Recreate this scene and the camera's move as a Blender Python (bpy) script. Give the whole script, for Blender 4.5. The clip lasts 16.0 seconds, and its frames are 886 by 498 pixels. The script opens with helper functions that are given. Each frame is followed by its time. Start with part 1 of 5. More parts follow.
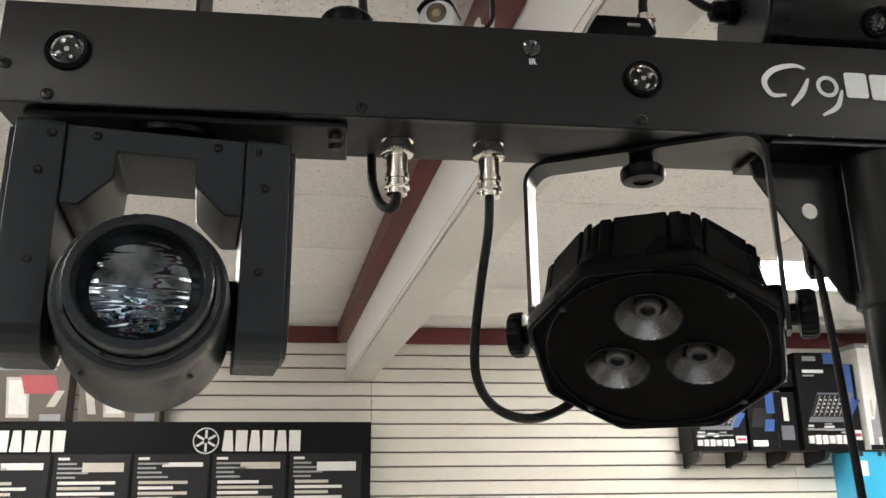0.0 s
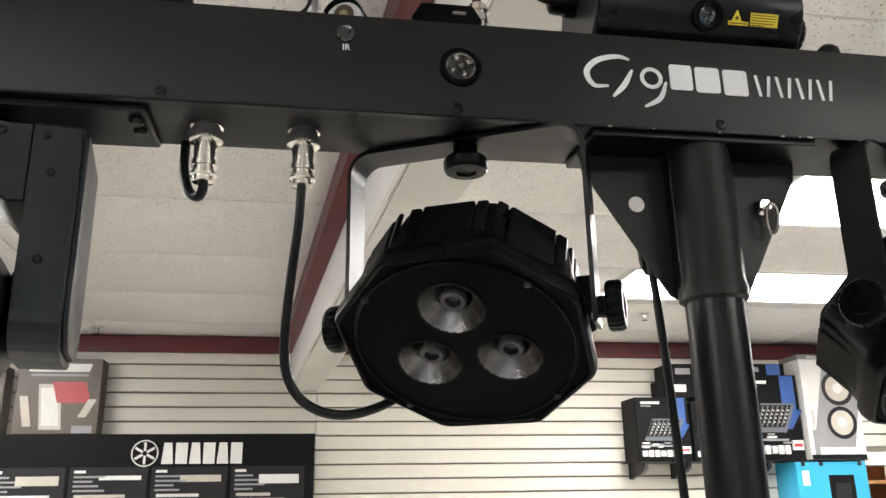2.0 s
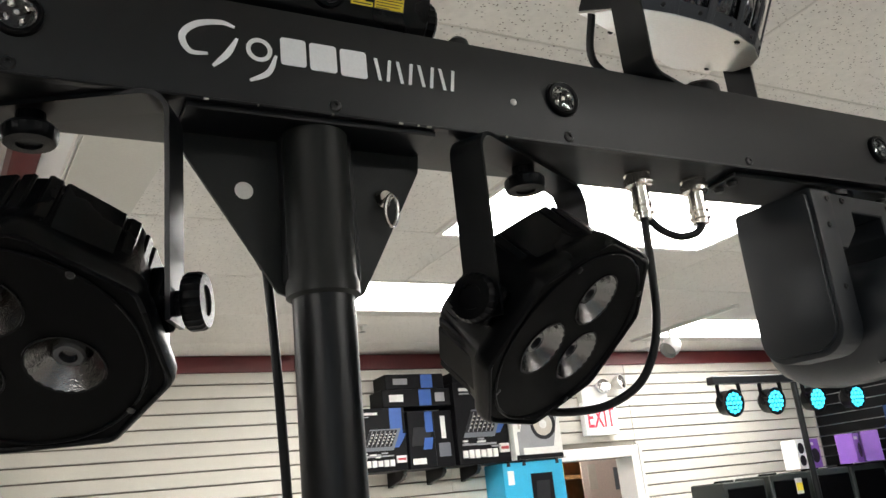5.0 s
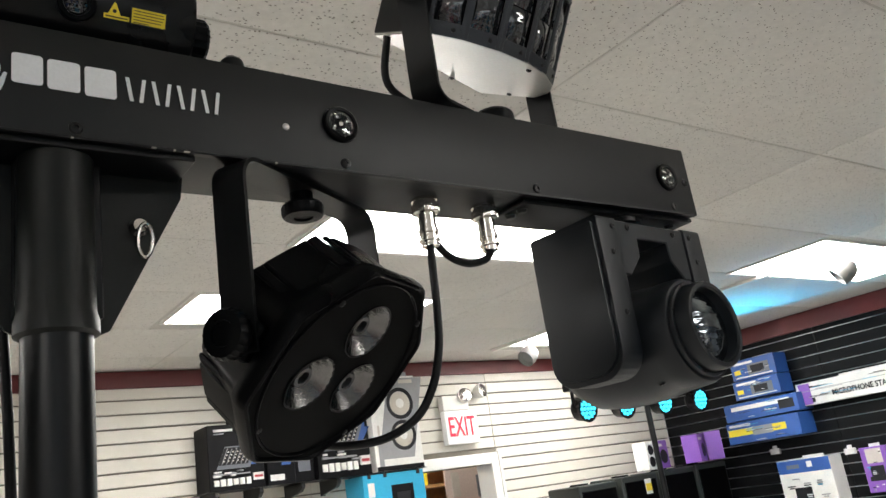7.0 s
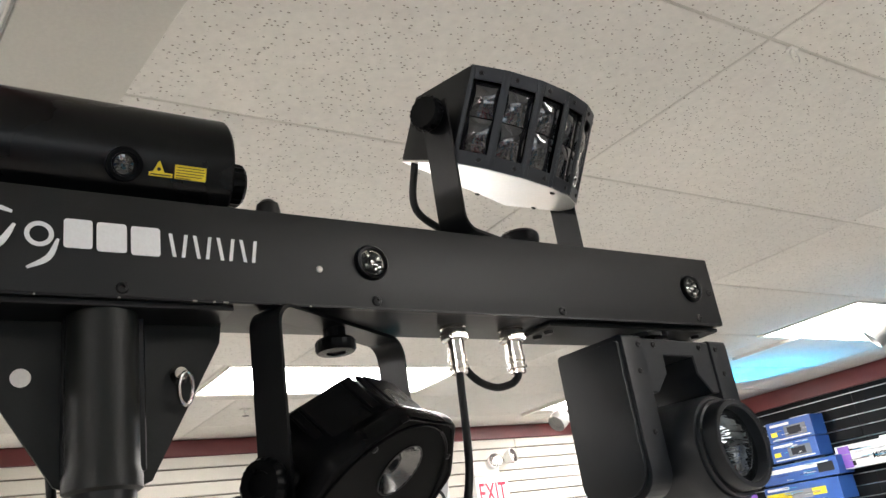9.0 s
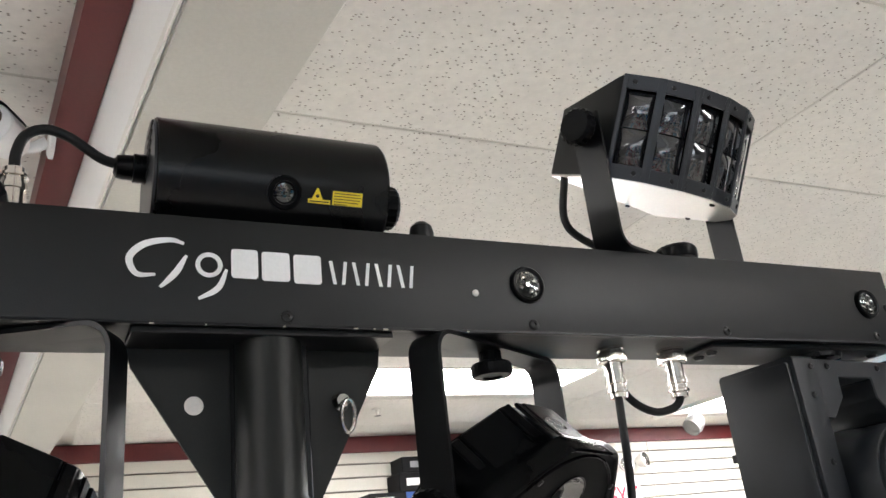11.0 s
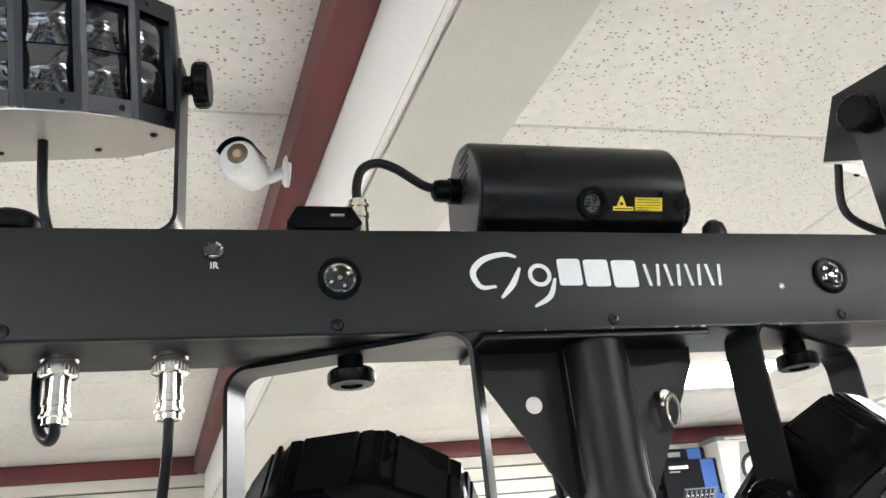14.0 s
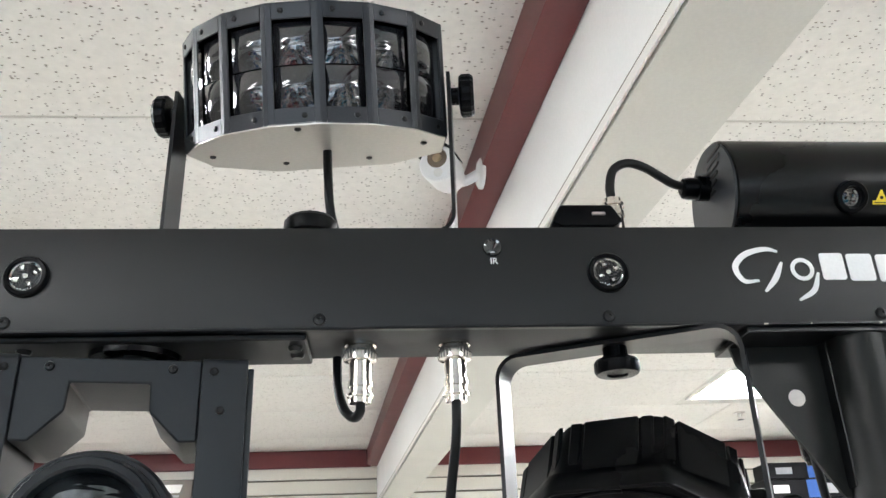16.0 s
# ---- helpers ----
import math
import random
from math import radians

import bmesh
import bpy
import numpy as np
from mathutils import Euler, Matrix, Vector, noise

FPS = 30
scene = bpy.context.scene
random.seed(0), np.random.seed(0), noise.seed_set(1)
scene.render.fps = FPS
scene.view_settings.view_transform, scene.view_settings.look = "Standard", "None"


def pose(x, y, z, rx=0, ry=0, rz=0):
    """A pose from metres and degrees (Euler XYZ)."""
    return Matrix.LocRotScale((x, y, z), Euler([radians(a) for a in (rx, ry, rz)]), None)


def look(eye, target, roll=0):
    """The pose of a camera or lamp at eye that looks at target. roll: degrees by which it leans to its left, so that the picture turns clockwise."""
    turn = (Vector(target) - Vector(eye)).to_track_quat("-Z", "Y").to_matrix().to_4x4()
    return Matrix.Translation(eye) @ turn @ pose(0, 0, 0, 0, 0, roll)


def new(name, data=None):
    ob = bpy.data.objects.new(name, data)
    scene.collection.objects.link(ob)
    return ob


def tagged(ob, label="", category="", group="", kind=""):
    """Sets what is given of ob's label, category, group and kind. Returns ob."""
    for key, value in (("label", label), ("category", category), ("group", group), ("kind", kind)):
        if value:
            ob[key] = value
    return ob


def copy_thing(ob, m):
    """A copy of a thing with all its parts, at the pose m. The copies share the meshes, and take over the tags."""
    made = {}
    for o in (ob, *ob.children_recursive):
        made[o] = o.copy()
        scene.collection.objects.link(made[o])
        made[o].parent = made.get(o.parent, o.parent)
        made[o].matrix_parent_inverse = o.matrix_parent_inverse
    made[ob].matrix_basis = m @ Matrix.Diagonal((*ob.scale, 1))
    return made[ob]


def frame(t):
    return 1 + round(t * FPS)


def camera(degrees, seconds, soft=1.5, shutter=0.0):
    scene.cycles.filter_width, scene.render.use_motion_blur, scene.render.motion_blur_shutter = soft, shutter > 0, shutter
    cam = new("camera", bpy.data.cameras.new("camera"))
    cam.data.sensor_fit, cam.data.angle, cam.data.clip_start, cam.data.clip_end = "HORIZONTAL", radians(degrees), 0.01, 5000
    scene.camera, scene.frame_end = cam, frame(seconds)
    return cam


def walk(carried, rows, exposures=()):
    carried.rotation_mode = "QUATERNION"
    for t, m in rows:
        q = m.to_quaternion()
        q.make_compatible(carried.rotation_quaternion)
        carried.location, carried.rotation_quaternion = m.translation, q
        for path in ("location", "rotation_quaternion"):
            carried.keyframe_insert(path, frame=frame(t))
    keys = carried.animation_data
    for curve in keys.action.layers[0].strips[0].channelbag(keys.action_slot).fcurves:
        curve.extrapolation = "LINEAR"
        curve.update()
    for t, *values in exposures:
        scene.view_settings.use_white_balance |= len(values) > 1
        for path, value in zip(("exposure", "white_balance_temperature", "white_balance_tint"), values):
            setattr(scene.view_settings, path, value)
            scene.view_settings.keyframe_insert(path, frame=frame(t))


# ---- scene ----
cam = camera(56.2, 16.0)
PATH = [
    (0, (-0.392, -0.504, 1.854), (-0.156, 1.398, 2.424), -0.6),
    (0.5, (-0.356, -0.503, 1.845), (-0.133, 1.398, 2.425), -0.9),
    (1, (-0.312, -0.505, 1.845), (-0.107, 1.395, 2.434), -1.2),
    (1.5, (-0.285, -0.508, 1.843), (-0.091, 1.39, 2.443), -0.5),
    (2, (-0.285, -0.498, 1.843), (0.031, 1.384, 2.442), -1.0),
    (2.5, (-0.27, -0.487, 1.842), (0.156, 1.374, 2.44), -1.7),
    (2.8, (-0.258, -0.483, 1.846), (0.249, 1.362, 2.427), -1.5),
    (3, (-0.248, -0.469, 1.841), (0.324, 1.355, 2.43), -2.5),
    (3.5, (-0.227, -0.454, 1.838), (0.462, 1.331, 2.422), -3.6),
    (4, (-0.211, -0.454, 1.842), (0.562, 1.294, 2.431), -4.6),
    (4.5, (-0.194, -0.454, 1.841), (0.654, 1.258, 2.433), -5.5),
    (5, (-0.18, -0.46, 1.843), (0.731, 1.218, 2.438), -6.1),
    (5.2, (-0.182, -0.466, 1.864), (0.786, 1.205, 2.386), -5.5),
    (7.3, (-0.105, -0.497, 1.854), (1.068, 1.012, 2.443), -8.9),
    (7.5, (-0.105, -0.507, 1.856), (1.061, 1.004, 2.456), -8.8),
    (8, (-0.116, -0.528, 1.869), (1.021, 0.989, 2.504), -8.8),
    (8.2, (-0.123, -0.534, 1.875), (1.005, 0.979, 2.538), -8.9),
    (10.3, (-0.127, -0.497, 1.939), (0.892, 1.056, 2.683), -8.7),
    (10.5, (-0.133, -0.498, 1.936), (0.834, 1.084, 2.687), -7.9),
    (11, (-0.14, -0.503, 1.932), (0.712, 1.147, 2.673), -6.6),
    (11.5, (-0.16, -0.501, 1.933), (0.631, 1.178, 2.68), -6.5),
    (12, (-0.176, -0.502, 1.932), (0.589, 1.189, 2.678), -6.9),
    (12.5, (-0.196, -0.499, 1.931), (0.522, 1.209, 2.684), -6.5),
    (13, (-0.221, -0.497, 1.93), (0.417, 1.239, 2.69), -6.3),
    (13.5, (-0.234, -0.502, 1.933), (0.326, 1.257, 2.705), -6.2),
    (14, (-0.258, -0.5, 1.934), (0.247, 1.271, 2.714), -6.2),
    (14.5, (-0.275, -0.504, 1.937), (0.11, 1.291, 2.731), -5.5),
    (15, (-0.294, -0.51, 1.936), (-0.011, 1.299, 2.742), -4.6),
    (15.5, (-0.318, -0.513, 1.931), (-0.091, 1.303, 2.737), -3.6),
    (16, (-0.343, -0.519, 1.922), (-0.192, 1.305, 2.729), -2.2),
]
walk(cam, [(t, look(eye, target, roll)) for t, eye, target, roll in PATH],
     [(0.0, -0.04, 6450, 10), (0.6, 0.18, 6400, 11), (3.0, 0.22, 6400, 10), (5.2, -0.27, 6350, 10), (7.3, -0.38, 6350, 10), (8.2, 0.08, 6500, 11), (10.3, 0.16, 6250, 14), (12.2, 0.70, 6200, 9), (16.0, 0.82, 5950, 9)])

# ---- world and light ----
world = bpy.data.worlds.new("world")
scene.world = world
world.use_nodes = True
wn = world.node_tree.nodes
sky = wn.new("ShaderNodeTexSky")
sky.sky_type, sky.sun_disc = "NISHITA", False
sky.sun_elevation, sky.sun_rotation = radians(38), radians(200)
wn["Background"].inputs["Strength"].default_value = 0.12
world.node_tree.links.new(sky.outputs[0], wn["Background"].inputs["Color"])

LAMP_POWER = 30.0
WINDOW_POWER = 60.0
window_lamp = new("window_light", bpy.data.lights.new("window_light", "AREA"))
window_lamp.data.shape, window_lamp.data.size, window_lamp.data.size_y = "RECTANGLE", 5.0, 1.6
window_lamp.data.energy, window_lamp.data.color = WINDOW_POWER, (0.72, 0.87, 1.0)
window_lamp.matrix_world = look((-1.35, -5.18, 1.55), (-1.35, 0.0, 1.55))

stage_glow = new("stage_light_beam", bpy.data.lights.new("stage_light_beam", "SPOT"))
stage_glow.data.energy, stage_glow.data.color = 120.0, (0.02, 0.55, 1.0)
stage_glow.data.spot_size, stage_glow.data.spot_blend, stage_glow.data.shadow_soft_size = radians(75), 0.8, 0.03
stage_glow.matrix_world = look((4.74, 3.24, 2.36), (4.55, 2.45, 2.775))

# ---- materials ----
def socket(node, name, value):
    node.inputs[name].default_value = value


def mat(name, color, rough=0.5, metal=0.0, grain=0.0, grain_size=400.0, bump=0.0, stain=0.0, stain_size=6.0, coat=0.0,
        emit=0.0, emit_color=None, transmission=0.0, vary=0.0, spec=0.5, rough_vary=0.0):
    """Principled surface with a fine grain, a broad stain and a small bump."""
    m = bpy.data.materials.new(name)
    m.use_nodes = True
    nt = m.node_tree
    p = nt.nodes["Principled BSDF"]
    socket(p, "Base Color", (*color, 1)), socket(p, "Roughness", rough), socket(p, "Metallic", metal)
    socket(p, "Coat Weight", coat), socket(p, "Specular IOR Level", spec), socket(p, "Transmission Weight", transmission)
    if emit:
        socket(p, "Emission Color", (*(emit_color or color), 1)), socket(p, "Emission Strength", emit)
    geo = nt.nodes.new("ShaderNodeTexCoord")
    src = None
    for amount, size, detail in ((grain, grain_size, 3.0), (stain, stain_size, 5.0)):
        if amount:
            n = nt.nodes.new("ShaderNodeTexNoise")
            socket(n, "Scale", size), socket(n, "Detail", detail)
            nt.links.new(geo.outputs["Object"], n.inputs["Vector"])
            r = nt.nodes.new("ShaderNodeMapRange")
            socket(r, "From Min", 0.3), socket(r, "From Max", 0.7), socket(r, "To Min", 1 - amount), socket(r, "To Max", 1 + amount)
            nt.links.new(n.outputs["Fac"], r.inputs["Value"])
            v = nt.nodes.new("ShaderNodeVectorMath")
            v.operation = "MULTIPLY"
            if src is None:
                v.inputs[0].default_value = color
            else:
                nt.links.new(src, v.inputs[0])
            nt.links.new(r.outputs[0], v.inputs[1])
            src = v.outputs[0]
    if vary:
        info = nt.nodes.new("ShaderNodeObjectInfo")
        r = nt.nodes.new("ShaderNodeMapRange")
        socket(r, "To Min", 1 - vary), socket(r, "To Max", 1 + vary)
        nt.links.new(info.outputs["Random"], r.inputs["Value"])
        v = nt.nodes.new("ShaderNodeVectorMath")
        v.operation = "MULTIPLY"
        v.inputs[0].default_value = color
        if src is not None:
            nt.links.new(src, v.inputs[0])
        nt.links.new(r.outputs[0], v.inputs[1])
        src = v.outputs[0]
    if src is not None:
        nt.links.new(src, p.inputs["Base Color"])
    if rough_vary:
        n = nt.nodes.new("ShaderNodeTexNoise")
        socket(n, "Scale", 9.0), socket(n, "Detail", 6.0)
        nt.links.new(geo.outputs["Object"], n.inputs["Vector"])
        r = nt.nodes.new("ShaderNodeMapRange")
        socket(r, "From Min", 0.3), socket(r, "From Max", 0.7), socket(r, "To Min", rough - rough_vary), socket(r, "To Max", rough + rough_vary)
        nt.links.new(n.outputs["Fac"], r.inputs["Value"])
        nt.links.new(r.outputs[0], p.inputs["Roughness"])
    if bump:
        n = nt.nodes.new("ShaderNodeTexNoise")
        socket(n, "Scale", grain_size), socket(n, "Detail", 2.0)
        nt.links.new(geo.outputs["Object"], n.inputs["Vector"])
        b = nt.nodes.new("ShaderNodeBump")
        socket(b, "Strength", bump), socket(b, "Distance", 0.001)
        nt.links.new(n.outputs["Fac"], b.inputs["Height"])
        nt.links.new(b.outputs[0], p.inputs["Normal"])
    return m


def fissured_tile():
    """Mineral-fibre ceiling board: off-white with small pits and short fissures, their shade painted dark."""
    m = mat("ceiling_board", (0.72, 0.697, 0.655), 0.95, grain=0.05, grain_size=60, stain=0.05, stain_size=1.3)
    nt = m.node_tree
    p = nt.nodes["Principled BSDF"]
    base = p.inputs["Base Color"].links[0].from_socket
    co = nt.nodes.new("ShaderNodeTexCoord")
    warp = nt.nodes.new("ShaderNodeMapping")
    socket(warp, "Scale", (1.0, 1.55, 1.0))
    nt.links.new(co.outputs["Object"], warp.inputs["Vector"])
    fac = None
    for scale, radius, keep in ((100.0, 0.30, 0.68), (47.0, 0.16, 0.50)):
        v = nt.nodes.new("ShaderNodeTexVoronoi")
        socket(v, "Scale", scale)
        nt.links.new(warp.outputs[0], v.inputs["Vector"])
        near = nt.nodes.new("ShaderNodeMapRange")
        socket(near, "From Min", radius), socket(near, "From Max", radius * 0.6)
        nt.links.new(v.outputs["Distance"], near.inputs["Value"])
        sep = nt.nodes.new("ShaderNodeSeparateColor")
        nt.links.new(v.outputs["Color"], sep.inputs[0])
        gate = nt.nodes.new("ShaderNodeMath")
        gate.operation = "GREATER_THAN"
        gate.inputs[1].default_value = keep
        nt.links.new(sep.outputs[0], gate.inputs[0])
        mul = nt.nodes.new("ShaderNodeMath")
        mul.operation = "MULTIPLY"
        nt.links.new(near.outputs[0], mul.inputs[0]), nt.links.new(gate.outputs[0], mul.inputs[1])
        if fac is None:
            fac = mul.outputs[0]
        else:
            mx = nt.nodes.new("ShaderNodeMath")
            mx.operation = "MAXIMUM"
            nt.links.new(fac, mx.inputs[0]), nt.links.new(mul.outputs[0], mx.inputs[1])
            fac = mx.outputs[0]
    mix = nt.nodes.new("ShaderNodeMix")
    mix.data_type = "RGBA"
    nt.links.new(fac, mix.inputs["Factor"]), nt.links.new(base, mix.inputs["A"])
    # Dark tone for the shade inside each pit.
    mix.inputs["B"].default_value = (0.27, 0.245, 0.21, 1)
    nt.links.new(mix.outputs["Result"], p.inputs["Base Color"])
    b = nt.nodes.new("ShaderNodeBump")
    b.invert = True
    socket(b, "Strength", 0.8), socket(b, "Distance", 0.002)
    nt.links.new(fac, b.inputs["Height"]), nt.links.new(b.outputs[0], p.inputs["Normal"])
    return m


BLACK = mat("black_powder_coat", (0.0050, 0.0056, 0.0060), 0.44, grain=0.12, grain_size=900, bump=0.10, stain=0.12, stain_size=4, rough_vary=0.04, spec=0.40)
BLACK_SATIN = mat("black_satin_paint", (0.0032, 0.0036, 0.0042), 0.36, grain=0.1, grain_size=700, bump=0.02, stain=0.1, stain_size=7, rough_vary=0.03, spec=0.34)
LASER_PAINT = mat("smooth_black_tube_paint", (0.0016, 0.0018, 0.0021), 0.27, grain=0.1, grain_size=700, bump=0.02, stain=0.1, stain_size=7, rough_vary=0.03, spec=0.3)
BRACKET_PAINT = mat("grey_black_bracket_paint", (0.0105, 0.0115, 0.0105), 0.45, grain=0.12, grain_size=800, bump=0.06, stain=0.15, stain_size=9, rough_vary=0.04, spec=0.3)
PLASTIC = mat("black_moulded_plastic", (0.0014, 0.0016, 0.0020), 0.30, grain=0.15, grain_size=1300, bump=0.15, stain=0.12, stain_size=12, rough_vary=0.06, spec=0.11)
# Black plastic whose lifted bluish base holds the window's light.
HEAD_PLASTIC = mat("window_lit_black_plastic", (0.013, 0.0155, 0.019), 0.36, grain=0.12, grain_size=1300, bump=0.10, stain=0.1, stain_size=12, rough_vary=0.05, spec=0.42)
PLASTIC_DARK = mat("dark_matt_plastic", (0.0010, 0.0010, 0.0012), 0.55, grain=0.15, grain_size=1100, bump=0.12, spec=0.05)
RUBBER = mat("black_cable_rubber", (0.0040, 0.0040, 0.0044), 0.42, grain=0.15, grain_size=500, bump=0.08, spec=0.3)
NICKEL = mat("bright_nickel", (0.80, 0.76, 0.70), 0.16, 1.0, grain=0.06, grain_size=300, rough_vary=0.05)
STEEL = mat("zinc_steel", (0.62, 0.60, 0.57), 0.3, 1.0, grain=0.08, grain_size=400)
SCREW = mat("black_screw", (0.02, 0.02, 0.02), 0.28, 0.6, grain=0.2, grain_size=800)
REFLECTOR = mat("faceted_reflector", (0.42, 0.41, 0.40), 0.12, 1.0, grain=0.1, grain_size=900, bump=0.5)
PAR_BOWL = mat("dimpled_silver_reflector", (0.22, 0.215, 0.21), 0.10, 1.0, grain=0.15, grain_size=900, bump=0.3)
STROBE_CHROME = mat("bright_strobe_chrome", (0.86, 0.84, 0.80), 0.1, 1.0, grain=0.08, grain_size=900)
BASEPLATE = mat("brushed_base_plate", (0.58, 0.56, 0.52), 0.34, 0.75, grain=0.05, grain_size=300, stain=0.06, rough_vary=0.05)
WHITE_INK = mat("white_screen_print", (0.82, 0.83, 0.84), 0.55, grain=0.03, grain_size=500)
YELLOW = mat("yellow_warning_label", (0.80, 0.62, 0.03), 0.45, grain=0.04, grain_size=300)
INK = mat("black_label_ink", (0.015, 0.014, 0.012), 0.5, grain=0.1)
GLASS = mat("lens_glass", (0.95, 0.97, 1.0), 0.03, transmission=1.0)
DARK_GLASS = mat("dark_lens_glass", (0.006, 0.0065, 0.008), 0.02, coat=1.0, spec=1.0)
GREY_LENS = mat("frosted_grey_lens", (0.05, 0.05, 0.053), 0.15, 0.4, grain=0.1, grain_size=500)
CEIL = fissured_tile()
TBAR = mat("ceiling_grid_metal", (0.56, 0.54, 0.49), 0.5, grain=0.04, grain_size=90, stain=0.06)
WALL_WHITE = mat("cream_slat_panel", (0.66, 0.625, 0.555), 0.45, grain=0.03, grain_size=120, stain=0.035, stain_size=2.2, vary=0.018, bump=0.04)
WALL_BLACK = mat("black_slat_panel", (0.005, 0.0054, 0.006), 0.5, grain=0.08, grain_size=150, stain=0.1, vary=0.1, spec=0.1)
# Dark colour that holds the shade of the wall grooves and beam gap.
GROOVE = mat("dark_groove_shade", (0.20, 0.18, 0.15), 0.8, grain=0.1, grain_size=100)
GROOVE_METAL = mat("aluminium_groove_insert", (0.72, 0.72, 0.72), 0.35, 0.6, grain=0.05, grain_size=100)
PAINT_WHITE = mat("white_gloss_paint", (0.80, 0.78, 0.74), 0.45, grain=0.02, grain_size=150, stain=0.04, stain_size=2.0, bump=0.05)
# Beam underside: the weaker light there is put into a beige-grey colour.
SOFFIT_SHADED = mat("shaded_beam_underside", (0.60, 0.585, 0.535), 0.6, grain=0.03, grain_size=220, stain=0.06, stain_size=2.5, bump=0.08)
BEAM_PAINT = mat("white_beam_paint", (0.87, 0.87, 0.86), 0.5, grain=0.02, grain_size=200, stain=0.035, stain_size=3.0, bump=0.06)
MAROON = mat("maroon_trim_paint", (0.118, 0.017, 0.018), 0.42, grain=0.06, grain_size=150, stain=0.14, stain_size=5.0, bump=0.05)
FLOOR = mat("pale_vinyl_floor", (0.42, 0.41, 0.39), 0.5, grain=0.35, grain_size=350, stain=0.15, stain_size=1.5, bump=0.5)
# Base darkened so that glossy black parts reflect a dim shop.
PLAIN_WALL = mat("darkened_wall_paint", (0.24, 0.225, 0.20), 0.7, grain=0.03, grain_size=120, stain=0.05, stain_size=1.2)
TUBE_LIGHT = mat("fluorescent_diffuser", (0.9, 0.9, 0.9), 0.5, emit=LAMP_POWER, emit_color=(1.0, 0.962, 0.90))
WOOD = mat("warm_pine_board", (0.36, 0.19, 0.075), 0.5, grain=0.18, grain_size=18, stain=0.15, stain_size=3)
CAM_WHITE = mat("white_camera_plastic", (0.78, 0.78, 0.78), 0.35, grain=0.02, grain_size=300, stain=0.03)
CARD = lambda name, c: mat(name, c, 0.42, grain=0.05, grain_size=90, stain=0.06, stain_size=9)
CARD_BLACK, CARD_BLUE, CARD_CYAN = mat("black_carton", (0.005, 0.005, 0.006), 0.5, grain=0.08, grain_size=90, stain=0.08, stain_size=9, spec=0.12), CARD("royal_blue_carton", (0.025, 0.085, 0.30)), CARD("cyan_carton", (0.03, 0.36, 0.58))
CARD_WHITE, CARD_PURPLE, CARD_GREY = CARD("white_carton", (0.70, 0.69, 0.66)), CARD("purple_carton", (0.22, 0.09, 0.42)), CARD("grey_print", (0.26, 0.26, 0.27))
CARD_BROWN = CARD("brown_black_print", (0.085, 0.066, 0.048))
CARD_TAN, CARD_RED = CARD("silver_beige_print", (0.50, 0.46, 0.40)), CARD("red_print", (0.42, 0.04, 0.05))
CARD_DARK, CARD_MID = mat("charcoal_print", (0.013, 0.013, 0.015), 0.5, grain=0.08, grain_size=90, stain=0.08, spec=0.25), CARD("slate_print", (0.12, 0.13, 0.15))
SPEAKER = mat("black_speaker_cabinet", (0.012, 0.016, 0.014), 0.55, grain=0.2, grain_size=260, bump=0.3)
LED_CYAN = mat("cyan_led_face", (0.02, 0.3, 0.35), 0.3, emit=4.0, emit_color=(0.06, 0.66, 0.90))
SIGN_WHITE = mat("exit_sign_face", (0.80, 0.80, 0.78), 0.4, grain=0.02, emit=0.12, emit_color=(1, 0.95, 0.9))
SIGN_RED = mat("exit_sign_red", (0.70, 0.03, 0.06), 0.4, emit=0.35, emit_color=(1.0, 0.05, 0.10))


def streaked(m, stretch, strength, depth, scale=1.0, detail=2.0):
    """Adds moulded ripples, longer one way than the other, to a lens."""
    nt = m.node_tree
    co, mp, n, b = (nt.nodes.new("ShaderNode" + k) for k in ("TexCoord", "Mapping", "TexNoise", "Bump"))
    socket(mp, "Scale", stretch), socket(n, "Scale", scale), socket(n, "Detail", detail), socket(n, "Distortion", 0.8)
    socket(b, "Strength", strength), socket(b, "Distance", depth)
    nt.links.new(co.outputs["Object"], mp.inputs["Vector"]), nt.links.new(mp.outputs[0], n.inputs["Vector"])
    nt.links.new(n.outputs["Fac"], b.inputs["Height"]), nt.links.new(b.outputs[0], nt.nodes["Principled BSDF"].inputs["Normal"])
    return m


PRISM = streaked(mat("clear_moulded_lens", (0.022, 0.022, 0.025), 0.04, 0.20, grain=0.35, grain_size=60, coat=1.0, spec=1.0), (12, 60, 12), 0.6, 0.006, detail=0.8)
HEAD_LENS = streaked(mat("coated_spot_lens", (0.17, 0.19, 0.21), 0.04, 0.95, grain=0.75, grain_size=60), (26, 26, 150), 0.45, 0.003, detail=1.0)


# ---- mesh helpers ----
def finish(name, bm, material, angle=32):
    bmesh.ops.recalc_face_normals(bm, faces=bm.faces)
    me = bpy.data.meshes.new(name)
    bm.to_mesh(me)
    bm.free()
    for poly in me.polygons:
        poly.use_smooth = True
    me.set_sharp_from_angle(angle=radians(angle))
    me.materials.append(material)
    return me


def part(name, bm, material, parent=None, label="", m=None):
    ob = new(name, finish(name, bm, material))
    ob.parent = parent
    if m is not None:
        ob.matrix_local = m
    return tagged(ob, label)


def thing(name, label, category, group="", m=None):
    ob = new(name)
    ob.empty_display_size = 0.05
    if m is not None:
        ob.matrix_local = m
    return tagged(ob, label, category, group)


